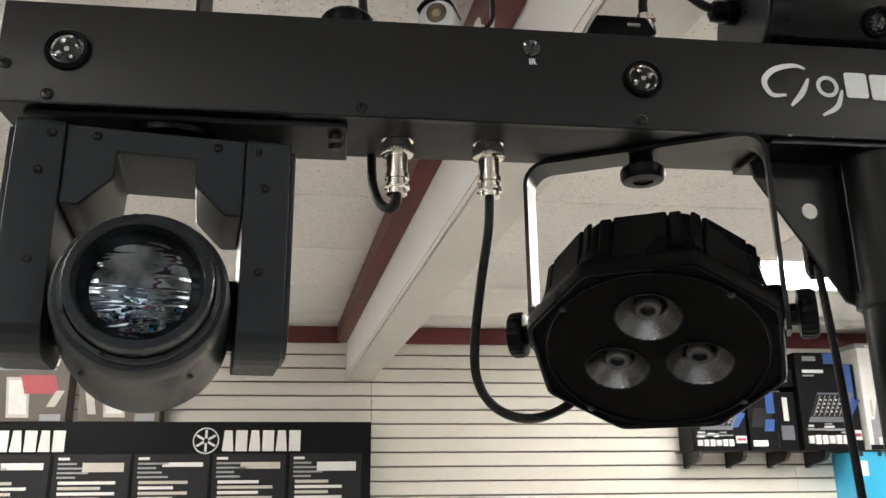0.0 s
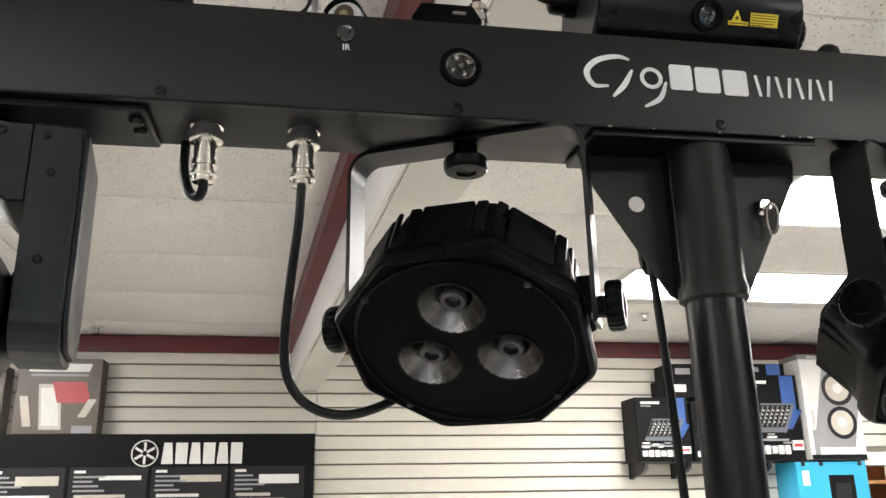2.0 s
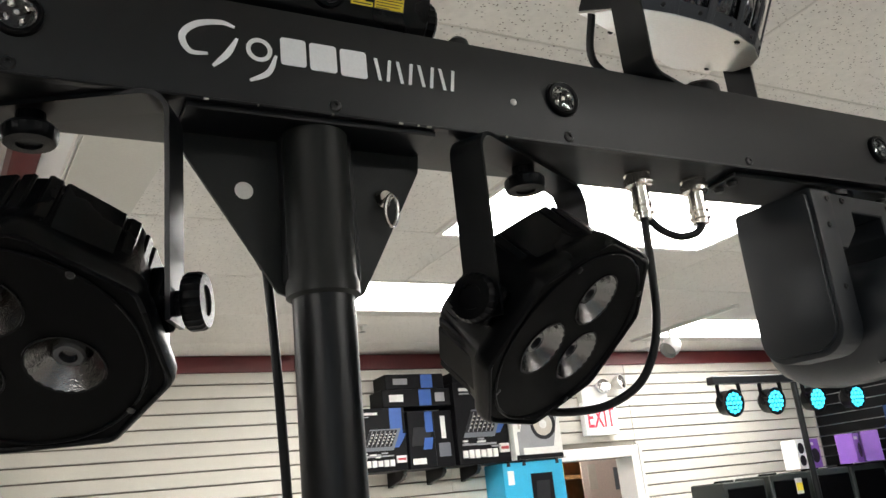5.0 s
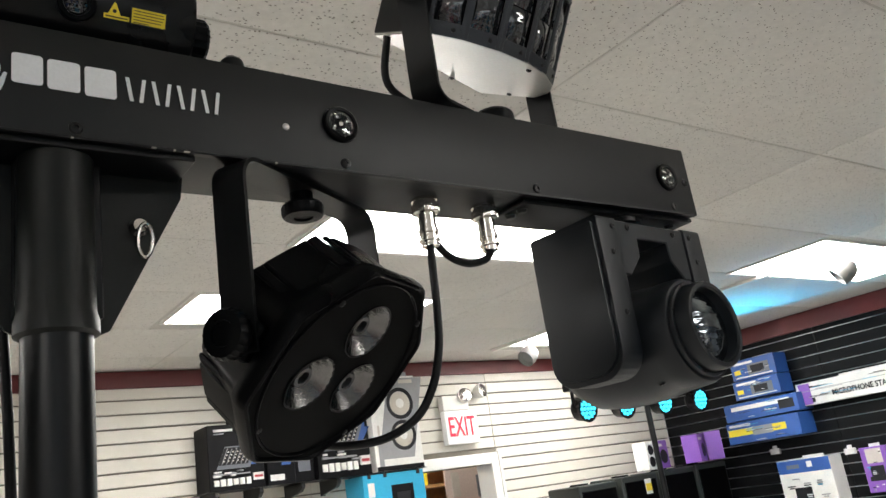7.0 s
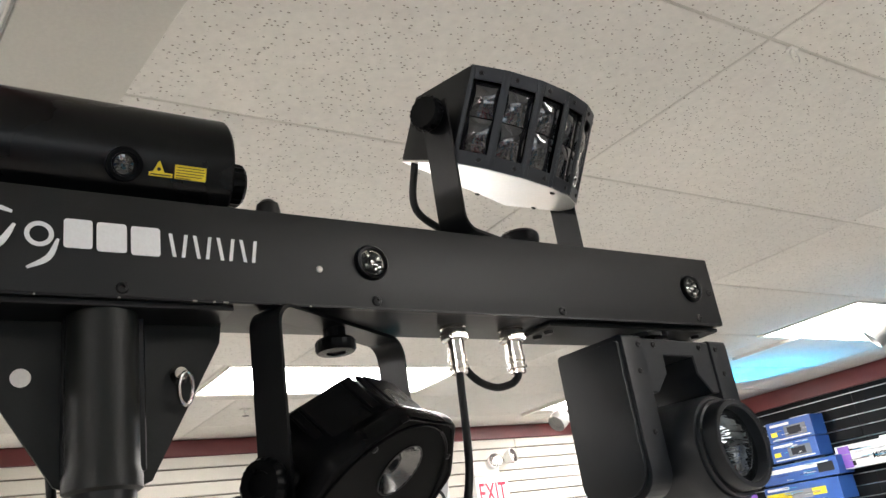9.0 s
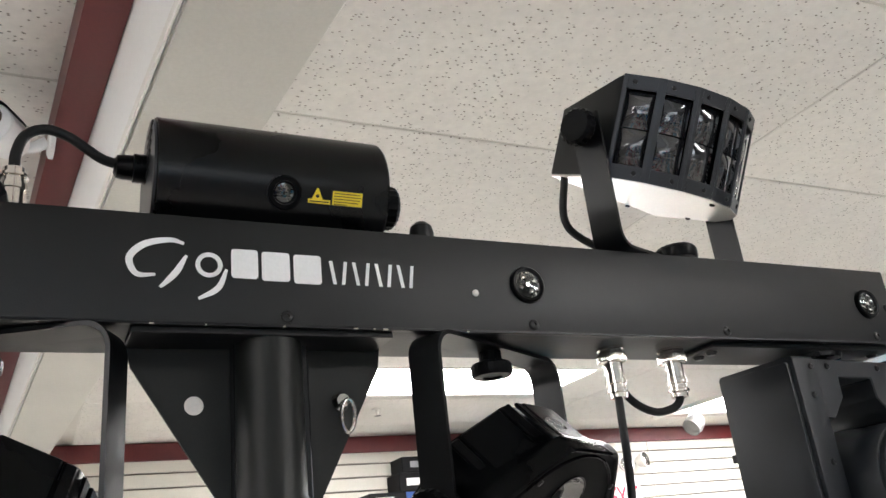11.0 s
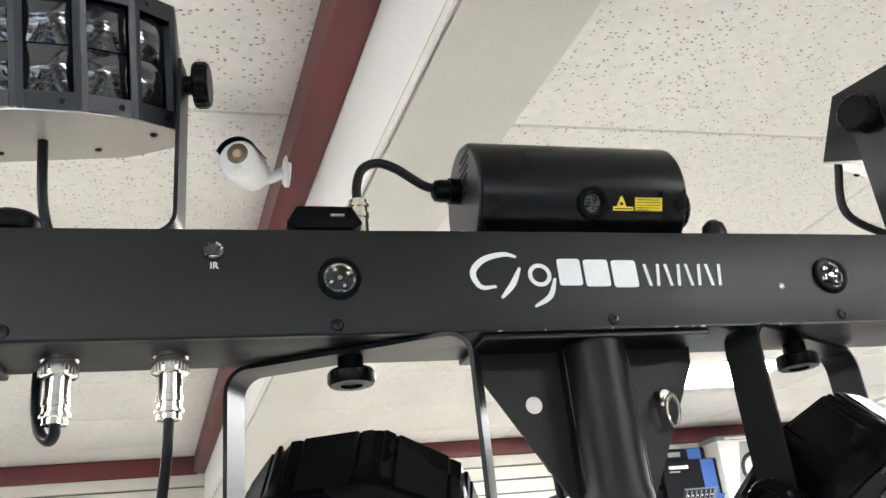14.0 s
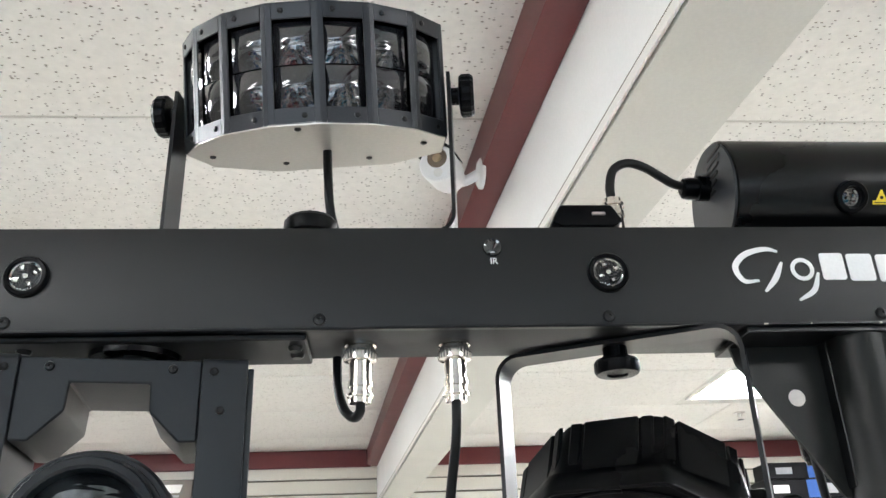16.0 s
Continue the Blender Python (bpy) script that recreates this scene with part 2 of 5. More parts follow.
def box(x0, x1, y0, y1, z0, z1, bevel=0.0, segs=1, bm=None):
    own = bmesh.new()
    r = bmesh.ops.create_cube(own, size=1.0)
    bmesh.ops.transform(own, matrix=Matrix.LocRotScale(((x0 + x1) / 2, (y0 + y1) / 2, (z0 + z1) / 2), None, (abs(x1 - x0), abs(y1 - y0), abs(z1 - z0))), verts=own.verts)
    if bevel:
        bmesh.ops.bevel(own, geom=own.edges[:], offset=bevel, segments=segs, profile=0.6, affect="EDGES", clamp_overlap=True)
    return merge(bm, own)


def merge(bm, own):
    if bm is None:
        return own
    me = bpy.data.meshes.new("tmp")
    own.to_mesh(me)
    own.free()
    bm.from_mesh(me)
    bpy.data.meshes.remove(me)
    return bm


def prism(poly, d0, d1, plane="xz", bevel=0.0, segs=1, bm=None):
    """A polygon drawn in a plane and drawn out along the third axis from d0 to d1."""
    own = bmesh.new()
    put = {"xz": lambda a, b, d: (a, d, b), "xy": lambda a, b, d: (a, b, d), "yz": lambda a, b, d: (d, a, b)}[plane]
    lo, hi = [own.verts.new(put(a, b, d0)) for a, b in poly], [own.verts.new(put(a, b, d1)) for a, b in poly]
    own.faces.new(lo), own.faces.new(hi[::-1])
    for i in range(len(poly)):
        j = (i + 1) % len(poly)
        own.faces.new((lo[i], lo[j], hi[j], hi[i]))
    bmesh.ops.recalc_face_normals(own, faces=own.faces)
    if bevel:
        bmesh.ops.bevel(own, geom=own.edges[:], offset=bevel, segments=segs, profile=0.6, affect="EDGES", clamp_overlap=True)
    return merge(bm, own)


def lathe(profile, m=None, seg=32, bm=None, rib=0.0, ribs=0):
    """Rings (radius, height) turned round the z axis; radius 0 closes an end. rib: knurling of the outer rings."""
    own = bmesh.new()
    rings = []
    for r, h in profile:
        if r <= 1e-6:
            rings.append([own.verts.new((0, 0, h))])
        else:
            ring = []
            for k in range(seg):
                a = 2 * math.pi * k / seg
                rr = r * (1 + (rib if ribs and (k * ribs * 2 // seg) % 2 else 0))
                ring.append(own.verts.new((rr * math.cos(a), rr * math.sin(a), h)))
            rings.append(ring)
    for a, b in zip(rings, rings[1:]):
        for k in range(seg):
            j = (k + 1) % seg
            if len(a) == 1 and len(b) == 1:
                continue
            if len(a) == 1:
                own.faces.new((a[0], b[j], b[k]))
            elif len(b) == 1:
                own.faces.new((a[k], a[j], b[0]))
            else:
                own.faces.new((a[k], a[j], b[j], b[k]))
    if m is not None:
        bmesh.ops.transform(own, matrix=m, verts=own.verts)
    return merge(bm, own)


def smooth_line(points, steps=8):
    pts = [Vector(p) for p in points]
    pts = [2 * pts[0] - pts[1]] + pts + [2 * pts[-1] - pts[-2]]
    out = []
    for a, b, c, d in zip(pts, pts[1:], pts[2:], pts[3:]):
        for k in range(steps):
            t = k / steps
            out.append(0.5 * (2 * b + (c - a) * t + (2 * a - 5 * b + 4 * c - d) * t * t + (3 * b - a - 3 * c + d) * t ** 3))
    return out + [pts[-2]]


def tube(points, r, seg=10, steps=8, bm=None):
    own = bmesh.new()
    line = smooth_line(points, steps) if steps > 1 else [Vector(p) for p in points]
    side = None
    rings = []
    for i, p in enumerate(line):
        d = (line[min(i + 1, len(line) - 1)] - line[max(i - 1, 0)]).normalized()
        if side is None:
            side = d.orthogonal().normalized()
        side = (side - d * side.dot(d)).normalized()
        up = d.cross(side)
        rings.append([own.verts.new(p + r * (math.cos(2 * math.pi * k / seg) * side + math.sin(2 * math.pi * k / seg) * up)) for k in range(seg)])
    for a, b in zip(rings, rings[1:]):
        for k in range(seg):
            j = (k + 1) % seg
            own.faces.new((a[k], a[j], b[j], b[k]))
    own.faces.new(rings[0][::-1]), own.faces.new(rings[-1])
    return merge(bm, own)


def bent_strip(line, width, thick, bm=None):
    """A flat bar bent along a line in the x-z plane; width runs along y, centred on y = 0."""
    own = bmesh.new()
    pts = [Vector((a, 0, b)) for a, b in line]
    rings = []
    for i, p in enumerate(pts):
        d = (pts[min(i + 1, len(pts) - 1)] - pts[max(i - 1, 0)]).normalized()
        n = Vector((-d.z, 0, d.x))
        rings.append([own.verts.new(p + n * (s * thick / 2) + Vector((0, q * width / 2, 0))) for s, q in ((1, -1), (1, 1), (-1, 1), (-1, -1))])
    for a, b in zip(rings, rings[1:]):
        for k in range(4):
            j = (k + 1) % 4
            own.faces.new((a[k], a[j], b[j], b[k]))
    own.faces.new(rings[0]), own.faces.new(rings[-1][::-1])
    return merge(bm, own)


def arc(cx, cz, r, a0, a1, n=6):
    return [(cx + r * math.cos(radians(a0 + (a1 - a0) * k / n)), cz + r * math.sin(radians(a0 + (a1 - a0) * k / n))) for k in range(n + 1)]


def round_rect(x0, x1, z0, z1, r, n=4):
    return arc(x1 - r, z1 - r, r, 0, 90, n) + arc(x0 + r, z1 - r, r, 90, 180, n) + arc(x0 + r, z0 + r, r, 180, 270, n) + arc(x1 - r, z0 + r, r, 270, 360, n)





def at(x, y, z, rx=0, ry=0, rz=0):
    return pose(x, y, z, rx, ry, rz)


def text_mesh(body, size, depth, bold=0.0):
    cu = bpy.data.curves.new("text", "FONT")
    cu.body, cu.size, cu.extrude, cu.offset = body, size, depth, bold
    cu.align_x, cu.align_y = "CENTER", "CENTER"
    cu.resolution_u = 3
    ob = bpy.data.objects.new("text", cu)
    scene.collection.objects.link(ob)
    bpy.context.view_layer.update()
    me = bpy.data.meshes.new_from_object(ob.evaluated_get(bpy.context.evaluated_depsgraph_get()))
    bpy.data.objects.remove(ob)
    bm = bmesh.new()
    bm.from_mesh(me)
    return bm


# ---- large structure ----
WALL_Y, RIGHT_X, LEFT_X, BACK_Y, CEIL_Z = 4.15, 5.50, -4.6, -5.2, 2.775
DOOR_X0, DOOR_X1, DOOR_Z = 2.66, 3.585, 2.053
PITCH, GROOVE_Z = 0.0762, 2.388
TRIM_Z = 2.68


def structure(name, bm, material, label, category, parent=None):
    return tagged(part(name, bm, material, parent), label, category, kind="structure")


structure("floor", box(LEFT_X, RIGHT_X + 0.1, BACK_Y, 6.6, -0.1, 0), FLOOR, "pale vinyl shop floor", "floor")

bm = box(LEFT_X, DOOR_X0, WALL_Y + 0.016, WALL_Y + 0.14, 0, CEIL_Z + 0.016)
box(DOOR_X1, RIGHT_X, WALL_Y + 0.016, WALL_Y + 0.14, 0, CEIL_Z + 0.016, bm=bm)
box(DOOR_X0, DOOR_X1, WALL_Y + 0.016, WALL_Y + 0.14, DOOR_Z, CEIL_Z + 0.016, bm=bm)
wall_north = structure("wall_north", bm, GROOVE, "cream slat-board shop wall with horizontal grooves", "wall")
wall_east = structure("wall_east", box(RIGHT_X + 0.016, RIGHT_X + 0.14, BACK_Y, WALL_Y + 0.14, 0, CEIL_Z + 0.016), GROOVE_METAL, "black slat-board wall with pale metal grooves", "wall")
structure("wall_west", box(LEFT_X - 0.12, LEFT_X, BACK_Y, WALL_Y + 0.14, 0, CEIL_Z + 0.016), PLAIN_WALL, "plain unseen side wall, darkened for dim reflections", "wall")
bm = box(LEFT_X, -3.9, BACK_Y - 0.12, BACK_Y, 0, CEIL_Z + 0.016)
box(1.2, RIGHT_X, BACK_Y - 0.12, BACK_Y, 0, CEIL_Z + 0.016, bm=bm)
box(-3.9, 1.2, BACK_Y - 0.12, BACK_Y, 0, 0.7, bm=bm)
box(-3.9, 1.2, BACK_Y - 0.12, BACK_Y, 2.4, CEIL_Z + 0.016, bm=bm)
structure("wall_south", bm, PLAIN_WALL, "plain unseen wall, darkened for dim reflections, with a wide shop window", "wall")
bm = box(-3.9, 1.2, BACK_Y - 0.09, BACK_Y - 0.03, 0.7, 0.76)
box(-3.9, 1.2, BACK_Y - 0.09, BACK_Y - 0.03, 2.34, 2.4, bm=bm)
for x in (-3.9, -2.23, -0.53, 1.14):
    box(x, x + 0.06, BACK_Y - 0.088, BACK_Y - 0.032, 0.76, 2.34, bm=bm)
window_1 = structure("window_1", bm, STEEL, "aluminium-framed shop window", "window")

# trim along the tops of the walls
bm = box(LEFT_X, -0.40, WALL_Y - 0.02, WALL_Y + 0.012, TRIM_Z, CEIL_Z - 0.003, 0.003)
box(-0.23, RIGHT_X - 0.02, WALL_Y - 0.02, WALL_Y + 0.012, TRIM_Z, CEIL_Z - 0.003, 0.003, bm=bm)
structure("trim_north", bm, MAROON, "maroon painted board along the wall top", "trim")
structure("trim_east", box(RIGHT_X - 0.02, RIGHT_X + 0.012, BACK_Y, WALL_Y - 0.021, TRIM_Z - 0.03, CEIL_Z - 0.003, 0.003), MAROON, "maroon painted board along the black wall top", "trim")

# ceiling: boards laid in a grid, one mesh
ROW0, ROW = 0.810, 0.600
# The last three are unseen, added to fill the room and beam side.
LIGHTS = [(1.03, 2.23, 2.60, 3.11), (1.14, 2.40, 1.45, 2.03), (3.45, 4.62, 3.17, 3.69), (3.66, 5.0, 1.45, 2.03),
          (-2.85, -1.62, 2.60, 3.11), (-2.85, -1.62, 0.29, 0.83), (-2.85, -1.62, -2.0, -1.46), 
          (1.2, 2.4, -2.16, -1.62)]
rows = [ROW0 + ROW * k for k in range(-11, 6)]
rows = [BACK_Y] + rows + [WALL_Y]
cells = []
for side, (xs0, x_start, x_end) in enumerate(((-1.36, LEFT_X, -0.05), (1.287, 0.02, RIGHT_X))):
    step = 1.25
    k0 = math.floor((x_start - xs0) / step)
    xs = [x_start] + [xs0 + step * k for k in range(k0, k0 + 12) if x_start + 0.05 < xs0 + step * k < x_end - 0.05] + [x_end]
    for y0, y1 in zip(rows, rows[1:]):
        for x0, x1 in zip(xs, xs[1:]):
            cells.append((x0, x1, y0, y1))
bm = bmesh.new()
GAP = 0.0038


def board(bm, x0, x1, y0, y1):
    if x1 - x0 < 0.02 or y1 - y0 < 0.02:
        return
    c = 0.006
    outer = [(x0 + GAP, y0 + GAP), (x1 - GAP, y0 + GAP), (x1 - GAP, y1 - GAP), (x0 + GAP, y1 - GAP)]
    inner = [(x0 + GAP + c, y0 + GAP + c), (x1 - GAP - c, y0 + GAP + c), (x1 - GAP - c, y1 - GAP - c), (x0 + GAP + c, y1 - GAP - c)]
    top, mid, low = ([bm.verts.new((a, b, z)) for a, b in ring] for ring, z in ((outer, CEIL_Z + 0.016), (outer, CEIL_Z + 0.003), (inner, CEIL_Z)))
    bm.faces.new(low)
    for a, b in ((top, mid), (mid, low)):
        for i in range(4):
            j = (i + 1) % 4
            bm.faces.new((a[i], a[j], b[j], b[i]))


for x0, x1, y0, y1 in cells:
    hit = [l for l in LIGHTS if l[0] < x1 - 0.03 and l[1] > x0 + 0.03 and l[2] < (y0 + y1) / 2 < l[3]]
    if not hit:
        board(bm, x0, x1, y0, y1)
        continue
    l = hit[0]
    board(bm, x0, min(x1, l[0] - 0.012), y0, y1), board(bm, max(x0, l[1] + 0.012), x1, y0, y1)
structure("ceiling", bm, CEIL, "suspended ceiling of pitted white mineral boards", "ceiling")
bm = box(LEFT_X - 0.12, RIGHT_X + 0.14, BACK_Y - 0.12, WALL_Y + 0.14, CEIL_Z + 0.0042, CEIL_Z + 0.05)
structure("ceiling_grid", bm, TBAR, "painted metal ceiling grid behind the boards", "ceiling grid")


def troffer(x0, x1, y0, y1):
    lamp = thing("ceiling_light", "recessed fluorescent ceiling light with a white diffuser", "ceiling light", "ceiling lights", at((x0 + x1) / 2, (y0 + y1) / 2, CEIL_Z))
    a, b, w = (x1 - x0) / 2, (y1 - y0) / 2, 0.022
    bm = box(-a, a, -b, -b + w, -0.004, 0.012, 0.002)
    box(-a, a, b - w, b, -0.004, 0.012, 0.002, bm=bm), box(-a, -a + w, -b + w, b - w, -0.004, 0.012, 0.002, bm=bm), box(a - w, a, -b + w, b - w, -0.004, 0.012, 0.002, bm=bm)
    part("frame", bm, PAINT_WHITE, lamp)
    part("diffuser", box(-a + w, a - w, -b + w, b - w, 0.002, 0.010), TUBE_LIGHT, lamp, "glowing white diffuser")


for l in LIGHTS:
    troffer(*l)

# boxed ceiling beam that runs back to the wall, slightly skewed
SKEW = 0.082
beam_m = Matrix(((1, -SKEW, 0, -0.367 + SKEW * WALL_Y), (0, 1, 0, 0), (0, 0, 1, 0), (0, 0, 0, 1)))


def skewed(bm):
    bmesh.ops.transform(bm, matrix=beam_m, verts=bm.verts)
    return bm


beam = structure("beam", skewed(box(0.0, 0.148, BACK_Y, WALL_Y, 2.484, CEIL_Z + 0.01, 0.003)), BEAM_PAINT, "white boxed ceiling beam with a maroon board along its side", "beam")
bm = skewed(box(-0.0042, -0.0002, BACK_Y + 0.01, WALL_Y - 0.01, 2.478, 2.492, 0.001))
# Applied dark strip in place of the shade along the corner.
part("gap_shade_strip", skewed(box(-0.0022, -0.0004, BACK_Y + 0.01, WALL_Y - 0.01, 2.4922, 2.4965)), GROOVE, beam, "thin dark strip painted as the shade of a gap")
part("corner_bead", bm, PAINT_WHITE, beam, "raised white corner bead")
# Thin panel carrying the darkened underside colour in place of shade.
part("shaded_soffit", skewed(box(0.0032, 0.146, BACK_Y + 0.01, WALL_Y - 0.01, 2.476, 2.4836, 0.001)), SOFFIT_SHADED, beam, "beam underside panel with its shade in a beige-grey colour")
part("side_board", skewed(prism([(-0.056, TRIM_Z + 0.012), (-0.030, TRIM_Z), (-0.001, TRIM_Z), (-0.001, CEIL_Z - 0.002), (-0.056, CEIL_Z - 0.002)], BACK_Y, WALL_Y - 0.022)), MAROON, beam, "maroon painted side board")

# ---- the light bar on its stand ----
BAR_Z0, BAR_Z1, BAR_D, BAR_H = 2.095, 2.168, 0.070, 0.599
bar = thing("light_bar", "black steel stage light bar with white lettering on a stand", "light bar", m=at(0, 0, 0))
bm = box(-0.616, BAR_H, 0, BAR_D, BAR_Z0 + 0.0005, BAR_Z1, 0.0012, 2)
body = part("housing", bm, BLACK, bar, "long black powder-coated steel housing")
part("bottom_flange", box(-0.614, BAR_H - 0.002, -0.0008, 0.004, BAR_Z0 - 0.0006, BAR_Z0 + 0.0012, 0.0003), BLACK_SATIN, body)


def screw(x, z, parent, r=0.0042, y=0.0, material=SCREW):
    bm = lathe([(r, 0.0), (r, 0.0006), (r * 0.8, 0.0016), (r * 0.35, 0.0019), (r * 0.3, 0.0008), (0, 0.0008)], seg=14)
    return part("screw", bm, material, parent, m=at(x, y, z, 90))


for x in (-0.383, -0.19, 0.001, 0.188, 0.378, -0.582, 0.564):
    screw(x, 2.1015, body)
screw(-0.610, 2.122, body), screw(0.590, 2.130, body)
part("chrome_screw", lathe([(0.0026, 0), (0.0026, 0.0008), (0.0016, 0.0014), (0, 0.0014)], seg=12), STEEL, body, m=at(0.142, 0, 2.1245, 90))


def strobe(x):
    ring = part("strobe_lens", lathe([(0.0102, 0.0015), (0.0108, 0.0035), (0.0130, 0.0038), (0.0142, 0.0026), (0.0146, 0.0)], seg=36), PLASTIC, body, "round strobe lens in a black bezel", at(x, 0, 2.133, 90))
    bm = lathe([(0.0, -0.0050), (0.003, -0.0046), (0.0070, -0.002), (0.0104, 0.0016)], seg=18)
    part("reflector", bm, STROBE_CHROME, ring, "shiny faceted reflector")
    bm = lathe([(0.0022, -0.0035), (0.0024, 0.0012), (0.0016, 0.0018), (0, 0.0018)], seg=10)
    for k in range(4):
        a = 2 * math.pi * (k + 0.3) / 4
        lathe([(0.0026, -0.0022), (0.0027, 0.0004), (0.0012, 0.0012), (0, 0.0010)], at(0.0062 * math.cos(a), 0.0062 * math.sin(a), 0), 5, bm)
    part("crystal", bm, STROBE_CHROME, ring)
    part("cover", lathe([(0, 0.0032), (0.007, 0.0030), (0.0106, 0.0022)], seg=24), GLASS, ring)


for x in (-0.573, -0.187, 0.187, 0.562):
    strobe(x)
eye = part("infrared_window", lathe([(0, 0.0016), (0.0028, 0.0014), (0.0045, 0.001), (0.0062, 0.0016), (0.0068, 0.0)], seg=24), DARK_GLASS, body, "glossy dark infrared window", at(-0.266, 0, 2.1525, 90))
bm = text_mesh("IR", 0.0062, 0.0002, 0.0001)
part("marking", bm, WHITE_INK, body, "white printed letters IR", at(-0.2655, -0.0007, 2.1420, 90))

# printed maker's mark as plain white shapes: a swirl, three blocks and a row of thin bars
def ribbon(points, w0, w1, steps=7):
    """A flat brush stroke along a smooth line, with width swelling from w0 to w1."""
    line = smooth_line([(x, 0, z) for x, z in points], steps)
    own = bmesh.new()
    rows_ = []
    for i, p in enumerate(line):
        d = (line[min(i + 1, len(line) - 1)] - line[max(i - 1, 0)]).normalized()
        n = Vector((-d.z, 0, d.x))
        w = w0 + (w1 - w0) * math.sin(math.pi * i / (len(line) - 1))
        rows_.append([own.verts.new(p + n * (s * w / 2) + Vector((0, dy, 0))) for s, dy in ((1, 0), (1, -0.0004), (-1, -0.0004), (-1, 0))])
    for a, b in zip(rows_, rows_[1:]):
        for k in range(4):
            j = (k + 1) % 4
            own.faces.new((a[k], a[j], b[j], b[k]))
    own.faces.new(rows_[0]), own.faces.new(rows_[-1][::-1])
    return own


mark = part("logo", ribbon([(-0.064, 2.1480), (-0.073, 2.1500), (-0.088, 2.1460), (-0.0965, 2.1365), (-0.092, 2.1262), (-0.081, 2.1262)], 0.0018, 0.0044), WHITE_INK, body, "white swirl, blocks and bars printed as a logo", at(0, -0.0004, 0))
part("stroke", ribbon([(-0.0625, 2.1400), (-0.0690, 2.1280), (-0.0780, 2.1180)], 0.0018, 0.0042), WHITE_INK, mark)
part("ring", lathe([(0.0085, 0.0), (0.0085, 0.0004), (0.0056, 0.0004), (0.0056, 0.0)], at(-0.0485, 0, 2.1345, 90), 28), WHITE_INK, mark)
part("stroke", ribbon([(-0.0375, 2.1320), (-0.0430, 2.1190), (-0.0550, 2.1115)], 0.0018, 0.0038), WHITE_INK, mark)
for x0, x1, z0, z1 in ((-0.0345, -0.0172, 2.1265, 2.1466), (-0.0148, 0.0040, 2.1256, 2.1460), (0.0066, 0.0256, 2.1248, 2.1454)):
    part("block", prism(round_rect(x0, x1, z0, z1, 0.0022), -0.0004, 0), WHITE_INK, mark)
for k in range(8):
    x = 0.0325 + 0.0083 * k
    lean = 0.0012 * (1 if k % 2 else -1)
    part("thin_bar", prism([(x - lean, 2.1257), (x - lean + 0.0024, 2.1257), (x + lean + 0.0024, 2.1424), (x + lean, 2.1424)], -0.0004, 0), WHITE_INK, mark)


for x, w in ((-0.084, 0.0030), (-0.051, 0.0010), (-0.002, 0.0016), (0.046, 0.0030), (0.060, 0.0014), (0.067, 0.0036), (0.131, 0.0016)):
    part("paint_chip", box(x, x + w, -0.0011, 0.0004, BAR_Z0 - 0.0007, BAR_Z0 + 0.0002), CARD_TAN, body, "bare chip on the edge")

# mounts under the bar for the moving heads
for s in (-1, 1):
    edge = 0.392 if s < 0 else 0.367
    plate = part("head_mount", box(min(s * edge, s * 0.599), max(s * edge, s * 0.599), 0.008, 0.066, BAR_Z0 - 0.0045, BAR_Z0 - 0.0002, 0.001), BLACK, bar, "black under-slung mounting plate")
    for x, y in ((s * (edge + 0.008), 0.020), (s * (edge + 0.008), 0.036), (s * 0.575, 0.02)):
        part("screw", lathe([(0.005, 0), (0.005, 0.001), (0.0035, 0.003), (0, 0.003)], seg=14), SCREW, plate, m=at(x, y, BAR_Z0 - 0.006, 180))
    part("pan_bearing", lathe([(0.030, 0), (0.030, 0.004), (0.022, 0.005), (0.022, 0.010)], seg=32), PLASTIC, plate, m=at(s * 0.508, 0.037, BAR_Z0 - 0.006, 180))


# silver screw-on cable sockets
def connector(x, y, z, up=False, parent=bar):
    c = part("cable_connector", lathe([(0.0112, 0.0), (0.0112, 0.0022), (0.0098, 0.003), (0.0098, 0.0048), (0.0112, 0.0055), (0.0112, 0.0122), (0.0102, 0.0128), (0.0076, 0.0132), (0.0074, 0.026), (0.0084, 0.0265), (0.0084, 0.0305), (0.0074, 0.031), (0.0074, 0.0345), (0.0090, 0.0352), (0.0090, 0.0372), (0.0072, 0.038), (0.0072, 0.0415), (0.0050, 0.042), (0, 0.042)], seg=28),
             NICKEL, parent, "bright nickel screw-on connector", at(x, y, z, 0 if up else 180))
    bm = bmesh.new()
    for k in range(28):
        a = 2 * math.pi * k / 28
        box(-0.0005, 0.0005, -0.0004, 0.0004, 0.0058, 0.0119, bm=bm)
        bmesh.ops.transform(bm, matrix=Matrix.Translation((0.01125 * math.cos(a), 0.01125 * math.sin(a), 0)), verts=bm.verts[-8:])
    part("knurling", bm, NICKEL, c)
    return c


for x in (-0.357, -0.292, 0.280, 0.343):
    connector(x, 0.034, BAR_Z0)
connector(-0.165, 0.040, BAR_Z1, True)

# centre bracket, socket and pole
bracket = part("centre_bracket", prism([(-0.094, 2.0946), (0.079, 2.0946), (0.077, 2.078), (0.028, 1.985), (0.021, 1.982), (-0.024, 1.982), (-0.031, 1.985), (-0.090, 2.078)], 0.0395, 0.0425), BRACKET_PAINT, bar, "black tapered steel stand bracket")
part("fold", box(-0.094, 0.076, 0.004, 0.066, 2.0905, 2.0947, 0.0006), BLACK_SATIN, bracket)
